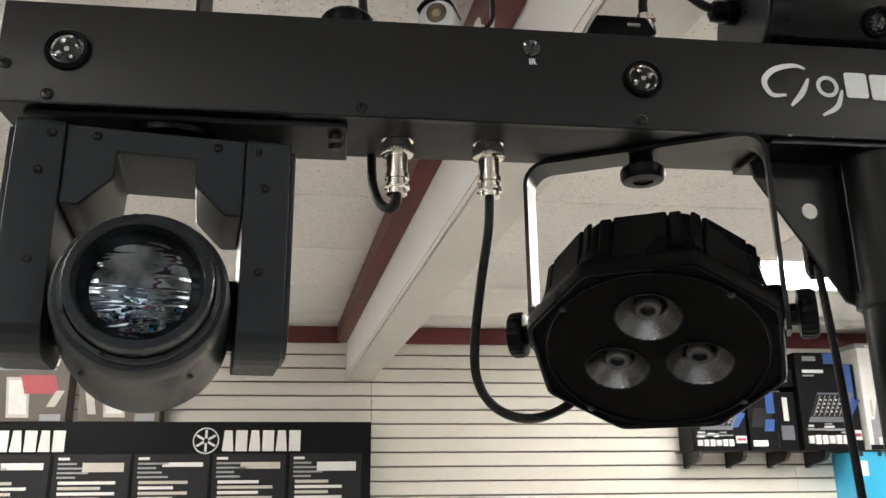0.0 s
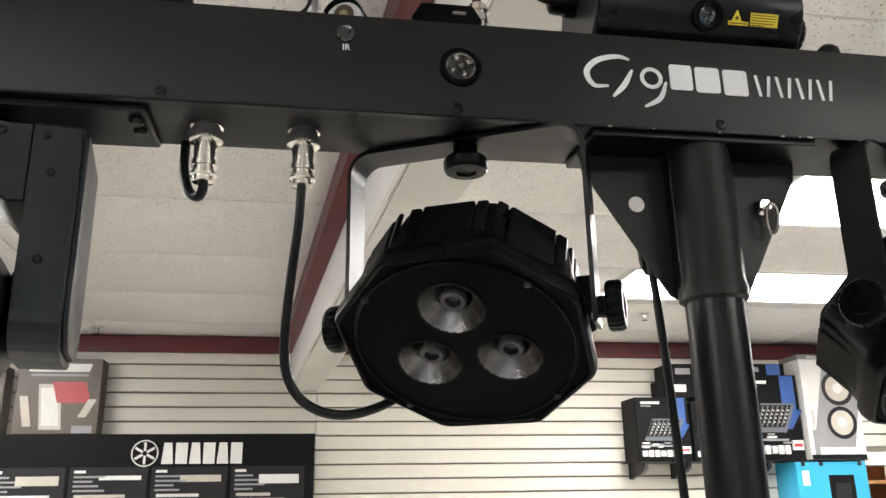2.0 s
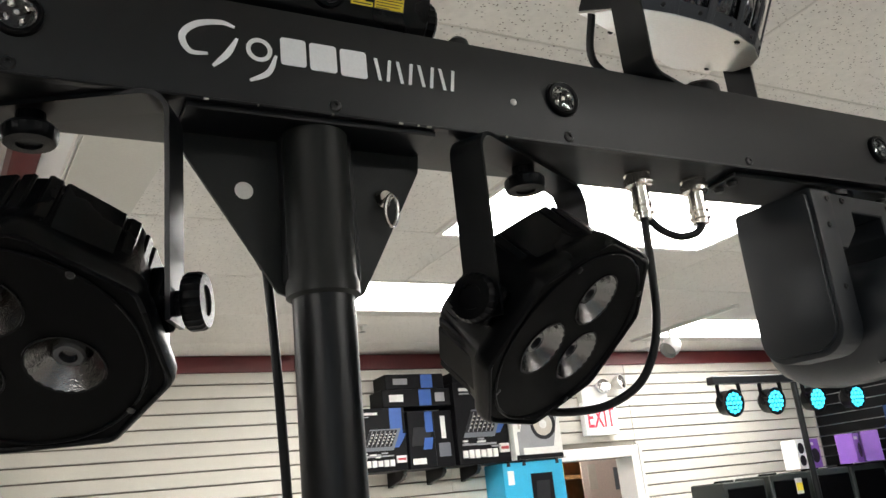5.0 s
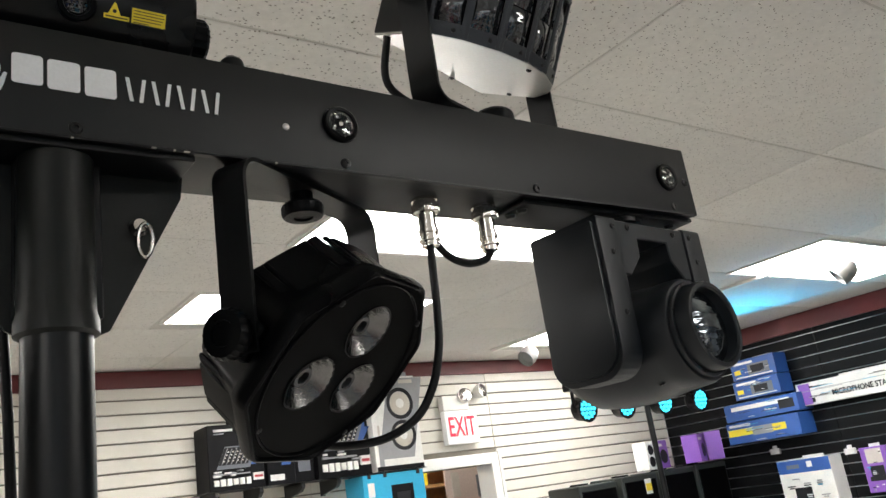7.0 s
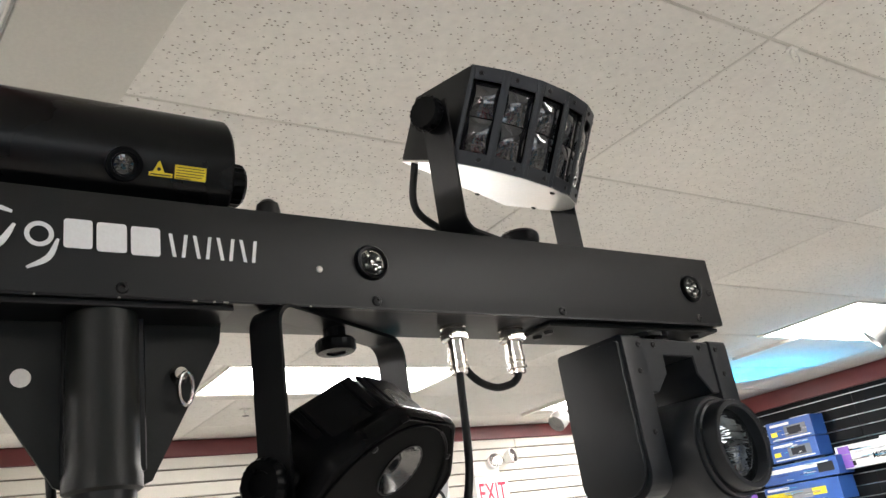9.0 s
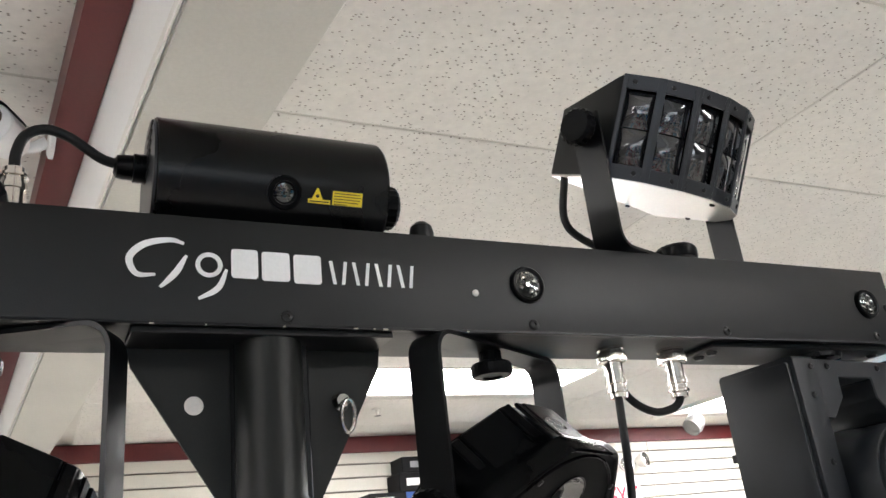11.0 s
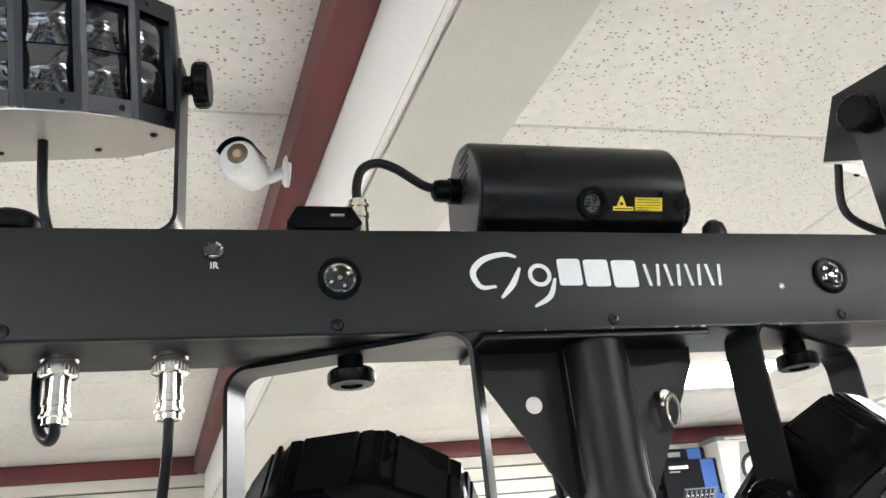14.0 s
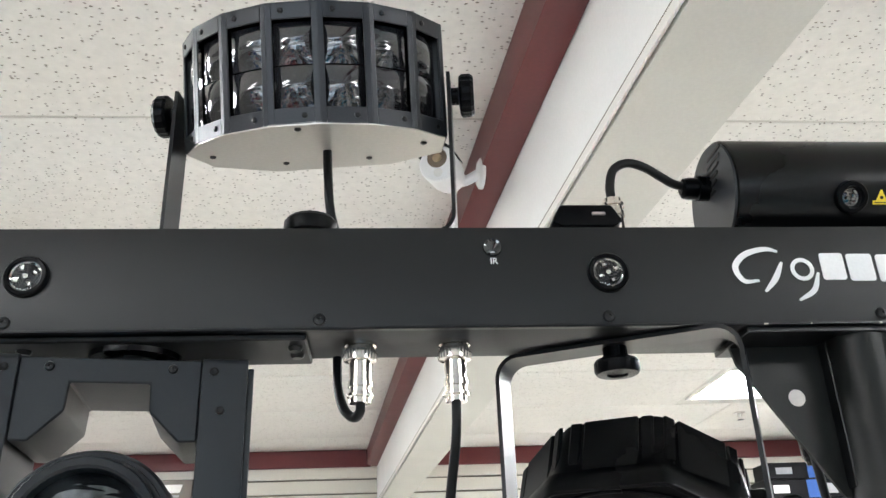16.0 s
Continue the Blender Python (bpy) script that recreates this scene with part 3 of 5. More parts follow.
# Pale disc laid on the plate; light through the opening is its colour.
part("hole", lathe([(0, 0.0004), (0.0058, 0.0004), (0.0061, 0.0)], seg=24), mat("light_through_hole", (0.75, 0.72, 0.68), 0.35, grain=0.05, emit=0.0), bracket, "pale disc painted as light through a punched hole", at(-0.051, 0.0393, 2.053, 90))
part("pin_boss", lathe([(0.0065, 0), (0.0065, 0.002), (0.0045, 0.005), (0.0045, 0.007), (0, 0.007)], seg=18), NICKEL, bracket, "nickel locking pin", at(0.047, 0.039, 2.054, 90))
ring = [(0.049 + 0.0048 * math.sin(a), 0.030 - 0.002 * math.cos(a), 2.0430 + 0.0108 * math.cos(a)) for a in [2 * math.pi * k / 20 for k in range(20)]]
part("pin_ring", tube(ring + ring[:1], 0.0015, 8, 1), NICKEL, bracket, "nickel split ring")
part("socket", lathe([(0.0222, 2.0945), (0.0222, 1.992), (0.0238, 1.987), (0.0238, 1.979), (0.0205, 1.977)], at(-0.005, 0.028, 0), 40), BRACKET_PAINT, bracket, "black tubular pole socket")
part("tee_web", box(-0.028, 0.022, 0.028, 0.0396, 1.99, 2.092, 0.001), BLACK_SATIN, bracket)

stand = thing("light_stand", "black telescopic light stand holding up the bar", "stand", m=at(0, 0, 0))
part("upper_pole", lathe([(0.0, 1.30), (0.0200, 1.30), (0.0200, 2.05), (0, 2.05)], at(-0.005, 0.028, 0), 36), BLACK_SATIN, stand, "black tubular pole")
part("lower_pole", lathe([(0, 0.12), (0.022, 0.12), (0.022, 1.36), (0.026, 1.365), (0.026, 1.42), (0.0202, 1.425)], at(-0.005, 0.028, 0), 36), BLACK_SATIN, stand)
for k in range(3):
    a = radians(90 + 120 * k)
    part("leg", tube([(-0.003 + 0.03 * math.cos(a), 0.028 + 0.03 * math.sin(a), 0.75), (-0.003 + 0.6 * math.cos(a), 0.028 + 0.6 * math.sin(a), 0.016)], 0.014, 12, 1), BLACK_SATIN, stand)
part("tripod_collar", lathe([(0.022, 0.70), (0.042, 0.70), (0.042, 0.80), (0.022, 0.80)], at(-0.003, 0.028, 0), 24), PLASTIC, stand)
part("clamp_knob", lathe([(0.008, 0), (0.008, 0.012), (0.0150, 0.014), (0.016, 0.026), (0.010, 0.029), (0, 0.029)], at(-0.006, 0.074, 2.030, 0, -90, -30), 40, rib=0.05, ribs=20), PLASTIC, stand, "ribbed black clamp knob")


# ---- moving heads ----
def moving_head(name_m, tilt, drop):
    """Origin under the pan bearing; the lens looks along -y."""
    h = thing("moving_head_light", "black moving head spotlight slung under the bar", "moving light", "moving heads", name_m @ Matrix.Scale(0.957, 4))
    W, D = 0.0865, 0.043
    # bridge with its cut-out
    bridge = [(-0.0565, -0.002), (0.0565, -0.002), (0.0565, -0.056), (0.045, -0.0565), (0.0255, -0.037), (0.0245, -0.0185), (-0.0245, -0.0185), (-0.0255, -0.037), (-0.045, -0.0565), (-0.0565, -0.056)]
    yoke = part("yoke", prism(bridge, -D + 0.002, D - 0.002, bevel=0.0012), HEAD_PLASTIC, h, "moulded black yoke with two arms")
    for s in (-1, 1):
        prof = [p for p in arc(D - 0.004, -0.004, 0.004, 0, 90, 3)] + [p for p in arc(-D + 0.004, -0.004, 0.004, 90, 180, 3)] + arc(-D + 0.026, -0.153 + 0.026, 0.026, 180, 270, 6) + arc(D - 0.026, -0.153 + 0.026, 0.026, 270, 360, 6)
        shell = part("arm", prism(prof, s * 0.0568, s * W, "yz", 0.004, 3), HEAD_PLASTIC, yoke)
        part("arm_cap", prism([(a * 0.90, -0.075 + (b + 0.075) * 0.93) for a, b in prof], s * W, s * (W + 0.004), "yz", 0.0018, 2), HEAD_PLASTIC, yoke)
        for x, z in ((s * 0.0645, -0.010), (s * 0.0700, -0.036), (s * 0.0690, -0.094)):
            part("screw", lathe([(0.0030, 0), (0.0030, 0.0006), (0.0018, 0.0014), (0, 0.0008)], seg=12), SCREW, yoke, m=at(x, -D - 0.0002, z, 90))
        screw(s * 0.038, -0.0085, yoke, 0.0032, -D + 0.0018)
        part("tilt_hub", lathe([(0.024, 0), (0.024, 0.006), (0.019, 0.007), (0.019, 0.010), (0, 0.010)], at(s * 0.0575, 0, -0.115, 0, -s * 90), 28), PLASTIC_DARK, yoke)
    # barrel
    body_m = at(0, 0, -drop, 90 + tilt)
    prof = [(0.0, -0.086), (0.022, -0.084), (0.038, -0.075), (0.049, -0.058), (0.0545, -0.032), (0.0556, 0.0), (0.0548, 0.020), (0.0520, 0.044), (0.0525, 0.0460), (0.0515, 0.064), (0.0490, 0.0688), (0.0440, 0.0690), (0.0420, 0.0660)]
    head = part("head", lathe(prof, body_m, 56), HEAD_PLASTIC, h, "rounded black lamp barrel")
    part("front_ring", lathe([(0.0460, 0.0686), (0.0460, 0.0720), (0.0455, 0.0732), (0.0430, 0.0737), (0.0422, 0.0720)], body_m, 56), HEAD_PLASTIC, head)
    part("focus_ring", lathe([(0.0414, 0.0660), (0.0416, 0.0865), (0.0406, 0.0882), (0.0366, 0.0884), (0.0352, 0.0865), (0.0348, 0.0740)], body_m, 84, rib=0.012, ribs=42), HEAD_PLASTIC, head, "ribbed lens ring")
    part("lens", lathe([(0.0350, 0.0765), (0.028, 0.0803), (0.018, 0.0834), (0.008, 0.0850), (0, 0.0854)], body_m, 44), HEAD_LENS, head, "large convex glass lens")
    for k in range(8):
        a = 2 * math.pi * (k + 0.5) / 8
        part("rim_screw", lathe([(0.0016, 0), (0.0016, 0.0009), (0, 0.0013)], body_m @ at(0.0443 * math.cos(a), 0.0443 * math.sin(a), 0.0735), 8), SCREW, head)
    for s in (-1, 1):
        part("head_bolt", lathe([(0.0036, -0.001), (0.0036, 0.001), (0.002, 0.0018), (0, 0.0012)], body_m @ at(s * 0.030, -0.0425, 0.035, 90, 0, -s * 35), 12), SCREW, head)
    return h


left_head = moving_head(at(-0.5165, 0.037, BAR_Z0 - 0.0162, 0, 0, 9), -5, 0.1220)
right_head = moving_head(at(0.5115, 0.037, BAR_Z0 - 0.0162, 0, 0, 5), -2, 0.1180)


# ---- par cans ----
def par_can(m, yaw, tilt, side):
    can = thing("par_can_light", "black octagonal par can with three clear lenses under the bar", "par light", "par cans", m)
    turn = at(0, 0, 0, 0, 0, yaw)
    HALF, DROP = 0.0850, 0.121 + (0.008 if side < 0 else 0.003)
    line = [(-HALF, -DROP - 0.012), (-HALF, -0.020)] + arc(-HALF + 0.016, -0.018, 0.016, 180, 90, 6) + arc(HALF - 0.016, -0.018, 0.016, 90, 0, 6) + [(HALF, -0.020), (HALF, -DROP - 0.012)]
    bm = bent_strip(line, 0.026, 0.0030)
    bmesh.ops.transform(bm, matrix=turn, verts=bm.verts)
    bow = part("yoke_bracket", bm, BLACK_SATIN, can, "bent black steel hanging bracket")
    part("mount_knob", lathe([(0.0085, -0.003), (0.0085, -0.011), (0.0142, -0.0125), (0.0156, -0.0145), (0.0156, -0.0205), (0.0142, -0.0228), (0.0075, -0.0232), (0.0070, -0.0215), (0, -0.0215)], None, 48, rib=0.03, ribs=24), PLASTIC, bow, "ribbed black mounting knob")
    for s in (-1, 1):
        k = part("tilt_knob", lathe([(0.007, 0.0), (0.007, 0.0085), (0.0148, 0.0095), (0.0160, 0.0115), (0.0160, 0.0180), (0.0146, 0.0205), (0.0085, 0.0205), (0.0078, 0.0188), (0, 0.0188)], turn @ at(s * (HALF - 0.0025), 0, -DROP, 0, s * 90, 0), 48, rib=0.04, ribs=24), PLASTIC, bow, "ribbed black tilt knob")
        part("washer", lathe([(0.0098, -0.010), (0.0098, -0.007), (0.0088, -0.0065), (0.0098, -0.006), (0.0098, -0.001)], turn @ at(s * HALF, 0, -DROP, 0, s * 90, 0), 24), STEEL, k, "steel washers")
    pivot = turn @ at(0, 0, -DROP, tilt, 0, 0)

    def shape(rx, rz, corner):
        """An octagon, wide and a little flat, as points round the y axis."""
        return [(rx, corner * rz), (corner * rx, rz), (-corner * rx, rz), (-rx, corner * rz), (-rx, -corner * rz), (-corner * rx, -rz), (corner * rx, -rz), (rx, -corner * rz)]

    def ring_verts(bm, pts, y):
        return [bm.verts.new((a, y, b)) for a, b in pts]

    def skin(bm, loops, cap0=False, cap1=False):
        for a, b in zip(loops, loops[1:]):
            for i in range(len(a)):
                j = (i + 1) % len(a)
                bm.faces.new((a[i], a[j], b[j], b[i]))
        if cap0:
            bm.faces.new(loops[0][::-1])
        if cap1:
            bm.faces.new(loops[-1])

    def rounded(pts, r=0.012, n=3):
        out = []
        for i in range(len(pts)):
            p, a, b = Vector(pts[i]), Vector(pts[i - 1]), Vector(pts[(i + 1) % len(pts)])
            u, v = (a - p).normalized() * r, (b - p).normalized() * r
            for k in range(n + 1):
                t = k / n
                out.append(tuple((1 - t) ** 2 * (p + u) + 2 * t * (1 - t) * p + t * t * (p + v)))
        return out

    RX, RZ, CO = 0.080, 0.0775, 0.43
    bm = bmesh.new()
    loops = [ring_verts(bm, rounded(shape(RX * k, RZ * k, CO), 0.0055 * k), y) for k, y in ((0.74, 0.036), (0.78, 0.039), (0.86, 0.036), (0.90, 0.020), (0.955, -0.012), (0.965, -0.0130), (1.0, -0.0135), (1.02, -0.018), (1.02, -0.0240), (1.005, -0.0278), (0.985, -0.0288), (0.968, -0.0280), (0.958, -0.0262))]
    skin(bm, loops, cap0=True)
    bmesh.ops.transform(bm, matrix=pivot, verts=bm.verts)
    shell = part("shell", bm, PLASTIC, can, "moulded black octagonal shell")
    bm = bmesh.new()
    for k in range(8):
        a = 45.0 * k
        r = RZ * 0.955 if k % 2 == 0 else RZ * 0.975
        for off, hw in ((0.0, 0.0175), (-0.0227, 0.0040), (0.0227, 0.0040)):
            rib = box(off - hw, off + hw, -0.010, 0.032, r * 0.945, r * 0.995 if hw > 0.01 else r * 0.985, 0.0012)
            bmesh.ops.rotate(rib, cent=(0, 0, 0), matrix=Matrix.Rotation(radians(a), 3, "Y"), verts=rib.verts)
            merge(bm, rib)
    bmesh.ops.transform(bm, matrix=pivot, verts=bm.verts)
    part("cooling_ribs", bm, PLASTIC, shell)
    LENSES = ((0.0, 0.034), (-0.0275, -0.0125), (0.0275, -0.0125))
    bm = bmesh.new()
    edges = []
    for loop in [rounded(shape(RX * 0.960, RZ * 0.960, CO), 0.008)] + [[(x + 0.0212 * math.cos(2 * math.pi * k / 40), z + 0.0212 * math.sin(2 * math.pi * k / 40)) for k in range(40)] for x, z in LENSES]:
        vs = ring_verts(bm, loop, -0.0266)
        edges += [bm.edges.new((vs[k], vs[(k + 1) % len(vs)])) for k in range(len(vs))]
    bmesh.ops.triangle_fill(bm, edges=edges, use_beauty=True)
    bmesh.ops.transform(bm, matrix=pivot, verts=bm.verts)
    face = part("front_panel", bm, PLASTIC_DARK, shell, "flat matt black front panel")
    part("face_ridge", lathe([(0.0738, -0.0004), (0.0736, 0.0010), (0.0728, 0.0016), (0.0718, 0.0010), (0.0714, -0.0004)], pivot @ at(0, -0.0266, 0, 90), 72), PLASTIC, face, "raised round rim on the front panel")
    for x, z in LENSES:
        cup = pivot @ at(x, -0.0266, z, 90)
        lens = part("lens", lathe([(0.0220, 0.0002), (0.0218, 0.0010), (0.0208, 0.0010), (0.0204, -0.0005)], cup, 40), PLASTIC, face, "clear reflector lens")
        bm = bmesh.new()
        prev, seg = None, 44
        for i in range(9):
            r = 0.0205 - 0.0018 * i
            hgt = -0.0175 + 0.0175 * (r / 0.0205) ** 1.6
            loop = [bm.verts.new((r * math.cos(2 * math.pi * (k + 0.5 * (i % 2)) / seg), r * math.sin(2 * math.pi * (k + 0.5 * (i % 2)) / seg), hgt + (0.0011 if (k + i) % 2 else 0))) for k in range(seg)]
            if prev:
                for k in range(seg):
                    j = (k + 1) % seg
                    bm.faces.new((prev[k], prev[j], loop[j], loop[k]))
            prev = loop
        bm.faces.new(prev)
        bmesh.ops.transform(bm, matrix=cup, verts=bm.verts)
        part("reflector_bowl", bm, PAR_BOWL, lens, "dimpled silver reflector")
        part("emitter", lathe([(0.0096, -0.0160), (0.0090, -0.0078), (0.0078, -0.0062), (0.0050, -0.0062), (0.0042, -0.0105), (0, -0.0105)], cup, 22), GREY_LENS, lens, "grey centre emitter")
        part("emitter_core", lathe([(0.0036, -0.0108), (0.0030, -0.0098), (0, -0.0096)], cup, 12), INK, lens)
    for k in range(4):
        a = radians(45 + 90 * k)
        part("screw", lathe([(0.0024, 0), (0.0024, 0.0006), (0.001, 0.0012), (0, 0.0010)], pivot @ at(0.074 * math.cos(a), -0.0292, 0.071 * math.sin(a), 90), 10), SCREW, shell)
    for s in (-1, 1):
        bm = box(min(s * 0.0835, s * 0.070), max(s * 0.0835, s * 0.070), -0.010, 0.018, -0.014, 0.014, 0.002)
        bmesh.ops.transform(bm, matrix=pivot, verts=bm.verts)
        part("side_block", bm, PLASTIC, shell)
    return can


PAR_L = par_can(at(-0.177, 0.040, BAR_Z0), -27, 56, -1)
PAR_R = par_can(at(0.170, 0.040, BAR_Z0), 29, 47, 1)

# ---- lights on top of the bar ----
DERBY_GREY = mat("dark_grey_metal_paint", (0.030, 0.033, 0.038), 0.36, 0.35, grain=0.08, grain_size=700, bump=0.08, stain=0.06, rough_vary=0.05)


def derby(m, yaw, label, PIV, lean, shape):
    d = thing("derby_light", label, "effect light", "derby lights", m @ at(0, 0, 0, 0, 0, yaw))
    HALF = 0.1065
    line = [(-HALF, PIV + 0.014), (-HALF, 0.016)] + arc(-HALF + 0.014, 0.016, 0.014, 180, 270, 5) + arc(HALF - 0.014, 0.016, 0.014, 270, 360, 5) + [(HALF, 0.016), (HALF, PIV + 0.014)]
    bow = part("bracket", bent_strip(line, 0.028, 0.0028), BLACK_SATIN, d, "bent black steel bracket")
    part("mount_knob", lathe([(0.0085, 0.004), (0.0085, 0.010), (0.0180, 0.011), (0.0190, 0.014), (0.0190, 0.0205), (0.0165, 0.0235), (0, 0.0235)], None, 40, rib=0.03, ribs=20), PLASTIC, bow, "ribbed black mounting knob")
    for s in (-1, 1):
        part("tilt_knob", lathe([(0.0065, 0), (0.0065, 0.006), (0.0145, 0.007), (0.0160, 0.009), (0.0160, 0.0155), (0.0140, 0.018), (0, 0.018)], at(s * (HALF + 0.001), 0, PIV, 0, s * 90), 40, rib=0.05, ribs=20), PLASTIC, bow, "ribbed black tilt knob")
    R, span, CY, low, high, yb, tail, lead = shape
    Z0, Z1, n = PIV - low, PIV + high, 7
    ang = [radians(-90 - span / 2 + span * k / n) for k in range(n + 1)]
    ring = [(R * math.cos(a), CY + R * math.sin(a)) for a in ang]
    ex, ey = ring[-1]
    back = [(ex - 0.006, yb), (0.050, yb + tail), (-0.050, yb + tail), (-ex + 0.006, yb)]
    plan = ring + back
    inner = [(a * 0.90, CY + (b - CY) * 0.90) for a, b in ring]
    case = part("case", prism(inner, Z0 + 0.002, Z1 - 0.002, "xy"), PLASTIC_DARK, d, "dark faceted lamp case", at(0, 0, PIV) @ at(0, 0, 0, lean) @ at(0, 0, -PIV))
    part("top_plate", prism(ring, Z1 - 0.002, Z1, "xy"), DERBY_GREY, case)
    # the rear of the housing falls away from the top of the front
    bm = bmesh.new()
    pts = [(ex, ey), (ex, ey + 0.006), *back, (-ex, ey + 0.006), (-ex, ey)]
    fall = 0.028 / (yb + tail - ey)
    lo = [bm.verts.new((a, b, Z0 + 0.0016)) for a, b in pts]
    hi = [bm.verts.new((a, b, Z1 - 0.0005 - (b - ey) * fall)) for a, b in pts]
    bm.faces.new(lo), bm.faces.new(hi[::-1])
    for i in range(len(pts)):
        bm.faces.new((lo[i], lo[i - 1], hi[i - 1], hi[i]))
    bmesh.ops.recalc_face_normals(bm, faces=bm.faces)
    bmesh.ops.bevel(bm, geom=bm.edges[:], offset=0.0012, segments=2, profile=0.6, affect="EDGES", clamp_overlap=True)
    part("rear_housing", bm, BLACK_SATIN, case, "black sheet-metal rear housing")
    part("base_plate", prism([(a * 0.985, b) for a, b in plan], Z0 - 0.0005, Z0 + 0.0015, "xy"), BASEPLATE, case, "pale brushed base plate")
    for k in range(n):
        (a0, b0), (a1, b1) = ring[k], ring[k + 1]
        mid = Vector(((a0 + a1) / 2, (b0 + b1) / 2, (Z0 + Z1) / 2))
        w, h = math.hypot(a1 - a0, b1 - b0) / 2, (Z1 - Z0) / 2 - 0.0002
        rot = at(mid.x, mid.y, mid.z, 90, 0, math.degrees(math.atan2(b1 - b0, a1 - a0)))
        ww, hh = w * 0.77, h * 0.73
        bm = box(-w, -ww, -h, h, -0.0016, 0.0, 0.0003)
        box(ww, w, -h, h, -0.0016, 0.0, 0.0003, bm=bm), box(-ww, ww, hh, h, -0.0016, 0.0, 0.0003, bm=bm), box(-ww, ww, -h, -hh, -0.0016, 0.0, 0.0003, bm=bm)
        frame_ = part("facet_panel", bm, DERBY_GREY, case, m=rot)
        for s, q in ((-1, 1), (1, -1)):
            part("screw", lathe([(0.0022, 0), (0.0022, 0.0008), (0.001, 0.0014), (0, 0.001)], at(s * w * 0.40, q * (h + hh) / 2, 0), 9), SCREW, frame_)
        for q in (-1, 1):
            own = bmesh.new()
            N, M = 6, 8
            grid = [[own.verts.new((ww * (2 * i / N - 1) * 1.03, q * hh / 2 + hh / 2 * (2 * j / M - 1) * 0.97, -0.0065 + 0.0045 * (1 - (2 * i / N - 1) ** 2) * (1 - 0.8 * (2 * j / M - 1) ** 2))) for j in range(M + 1)] for i in range(N + 1)]
            for i in range(N):
                for j in range(M):
                    own.faces.new((grid[i][j], grid[i + 1][j], grid[i + 1][j + 1], grid[i][j + 1]))
            part("lens", own, PRISM, frame_, "clear bulging lens")
    for x, y in ((-0.084, 0.006), (0.084, 0.006), (-0.035, yb), (0.035, yb), (0.0, CY - R + 0.010)):
        part("screw", lathe([(0.0026, 0), (0.0026, 0.0012), (0.0012, 0.002), (0, 0.0018)], at(x, y, Z0 - 0.0006, 180), 10), SCREW, case)
    part("cable", tube([(0.006 + lead, 0.020 - 0.3 * lead, Z0 + 0.022), (0.008 + lead, 0.028 - 0.3 * lead, 0.05), (0.014 + lead * 0.7, 0.034, 0.020), (0.016 + lead * 0.6, 0.026, 0.002)], 0.0036, 10), RUBBER, d, "short black power cable")
    return d


DERBY_L = derby(at(-0.394, 0.037, BAR_Z1), -8, "dark grey faceted derby light with pale base plate", 0.123, 18, (0.112, 134.0, 0.040, 0.0325, 0.0570, 0.046, 0.034, 0.0))
DERBY_R = derby(at(0.3763, 0.037, BAR_Z1), 18.5, "dark grey faceted derby light turned aside on the bar", 0.114, 26, (0.106, 128.0, 0.027, 0.037, 0.055, 0.047, -0.001, -0.090))

laser = thing("laser_light", "black cylindrical laser unit with yellow warning labels on the bar", "laser", m=at(0.0020, 0.045, 2.2135))
AX = at(0, 0, 0, 0, 90, 0)
case = part("tube_case", lathe([(0.0, -0.0830), (0.0430, -0.0830), (0.0447, -0.0822), (0.0450, -0.0810), (0.0450, 0.0790), (0.0437, 0.0808), (0.0, 0.0810)], AX, 72), LASER_PAINT, laser, "smooth black cylinder case")
part("end_plate", lathe([(0.0, -0.0848), (0.0424, -0.0848), (0.0430, -0.0840), (0.0430, -0.0831)], AX, 56), DERBY_GREY, case, "grey vented end plate")
bm = bmesh.new()
for k in range(6):
    box(-0.0856, -0.0846, -0.030 + 0.004 * k, -0.004 + 0.003 * k, 0.030 - 0.0055 * k, 0.0322 - 0.0055 * k, bm=bm)
part("vent_slots", bm, INK, case)
part("cable_gland", lathe([(0.0105, -0.0841), (0.0105, -0.0936), (0.0090, -0.0941), (0.0090, -0.1001), (0.0082, -0.1046), (0.0052, -0.1066), (0, -0.1066)], AX @ at(-0.012, 0.006, 0), 12), PLASTIC, case, "black cable gland")
part("key_lock", lathe([(0.0075, -0.0846), (0.0075, -0.0876), (0.0030, -0.0878), (0, -0.0878)], AX @ at(0.029, 0.008, 0), 20), STEEL, case)
part("end_knob", lathe([(0.009, 0.0805), (0.009, 0.0835), (0.0155, 0.084), (0.0165, 0.088), (0.0165, 0.0985), (0.0145, 0.101), (0, 0.101)], AX @ at(0.004, 0.0, 0), 40, rib=0.05, ribs=20), PLASTIC, case, "ribbed black end knob")
ap = at(0.0015, -0.0412, -0.0200, 90 + 26)
part("aperture", lathe([(0.0122, -0.003), (0.0122, 0.0028), (0.0112, 0.0036), (0.0086, 0.0036), (0.0080, 0.0012), (0.0065, 0.0006)], ap, 36), PLASTIC, case, "round laser aperture")
part("aperture_glass", lathe([(0, 0.0016), (0.0045, 0.0012), (0.0080, 0.0004)], ap, 24), DARK_GLASS, case)
lab = at(0.009, -0.0405, -0.0190, 90 + 25)
warn = part("warning_label", prism([(0.0098, 0.0000), (0.0262, 0.0000), (0.0262, 0.0030), (0.0205, 0.0030), (0.0170, 0.0108), (0.0160, 0.0108), (0.0125, 0.0030), (0.0098, 0.0030)], 0, 0.0005, "xy"), YELLOW, case, "yellow triangular warning label", lab @ at(0, -0.0060, 0.0003))
part("symbol", lathe([(0.0013, 0.0), (0.0013, 0.0008), (0, 0.0008)], at(0.0165, 0.0052, 0), 10), INK, warn)
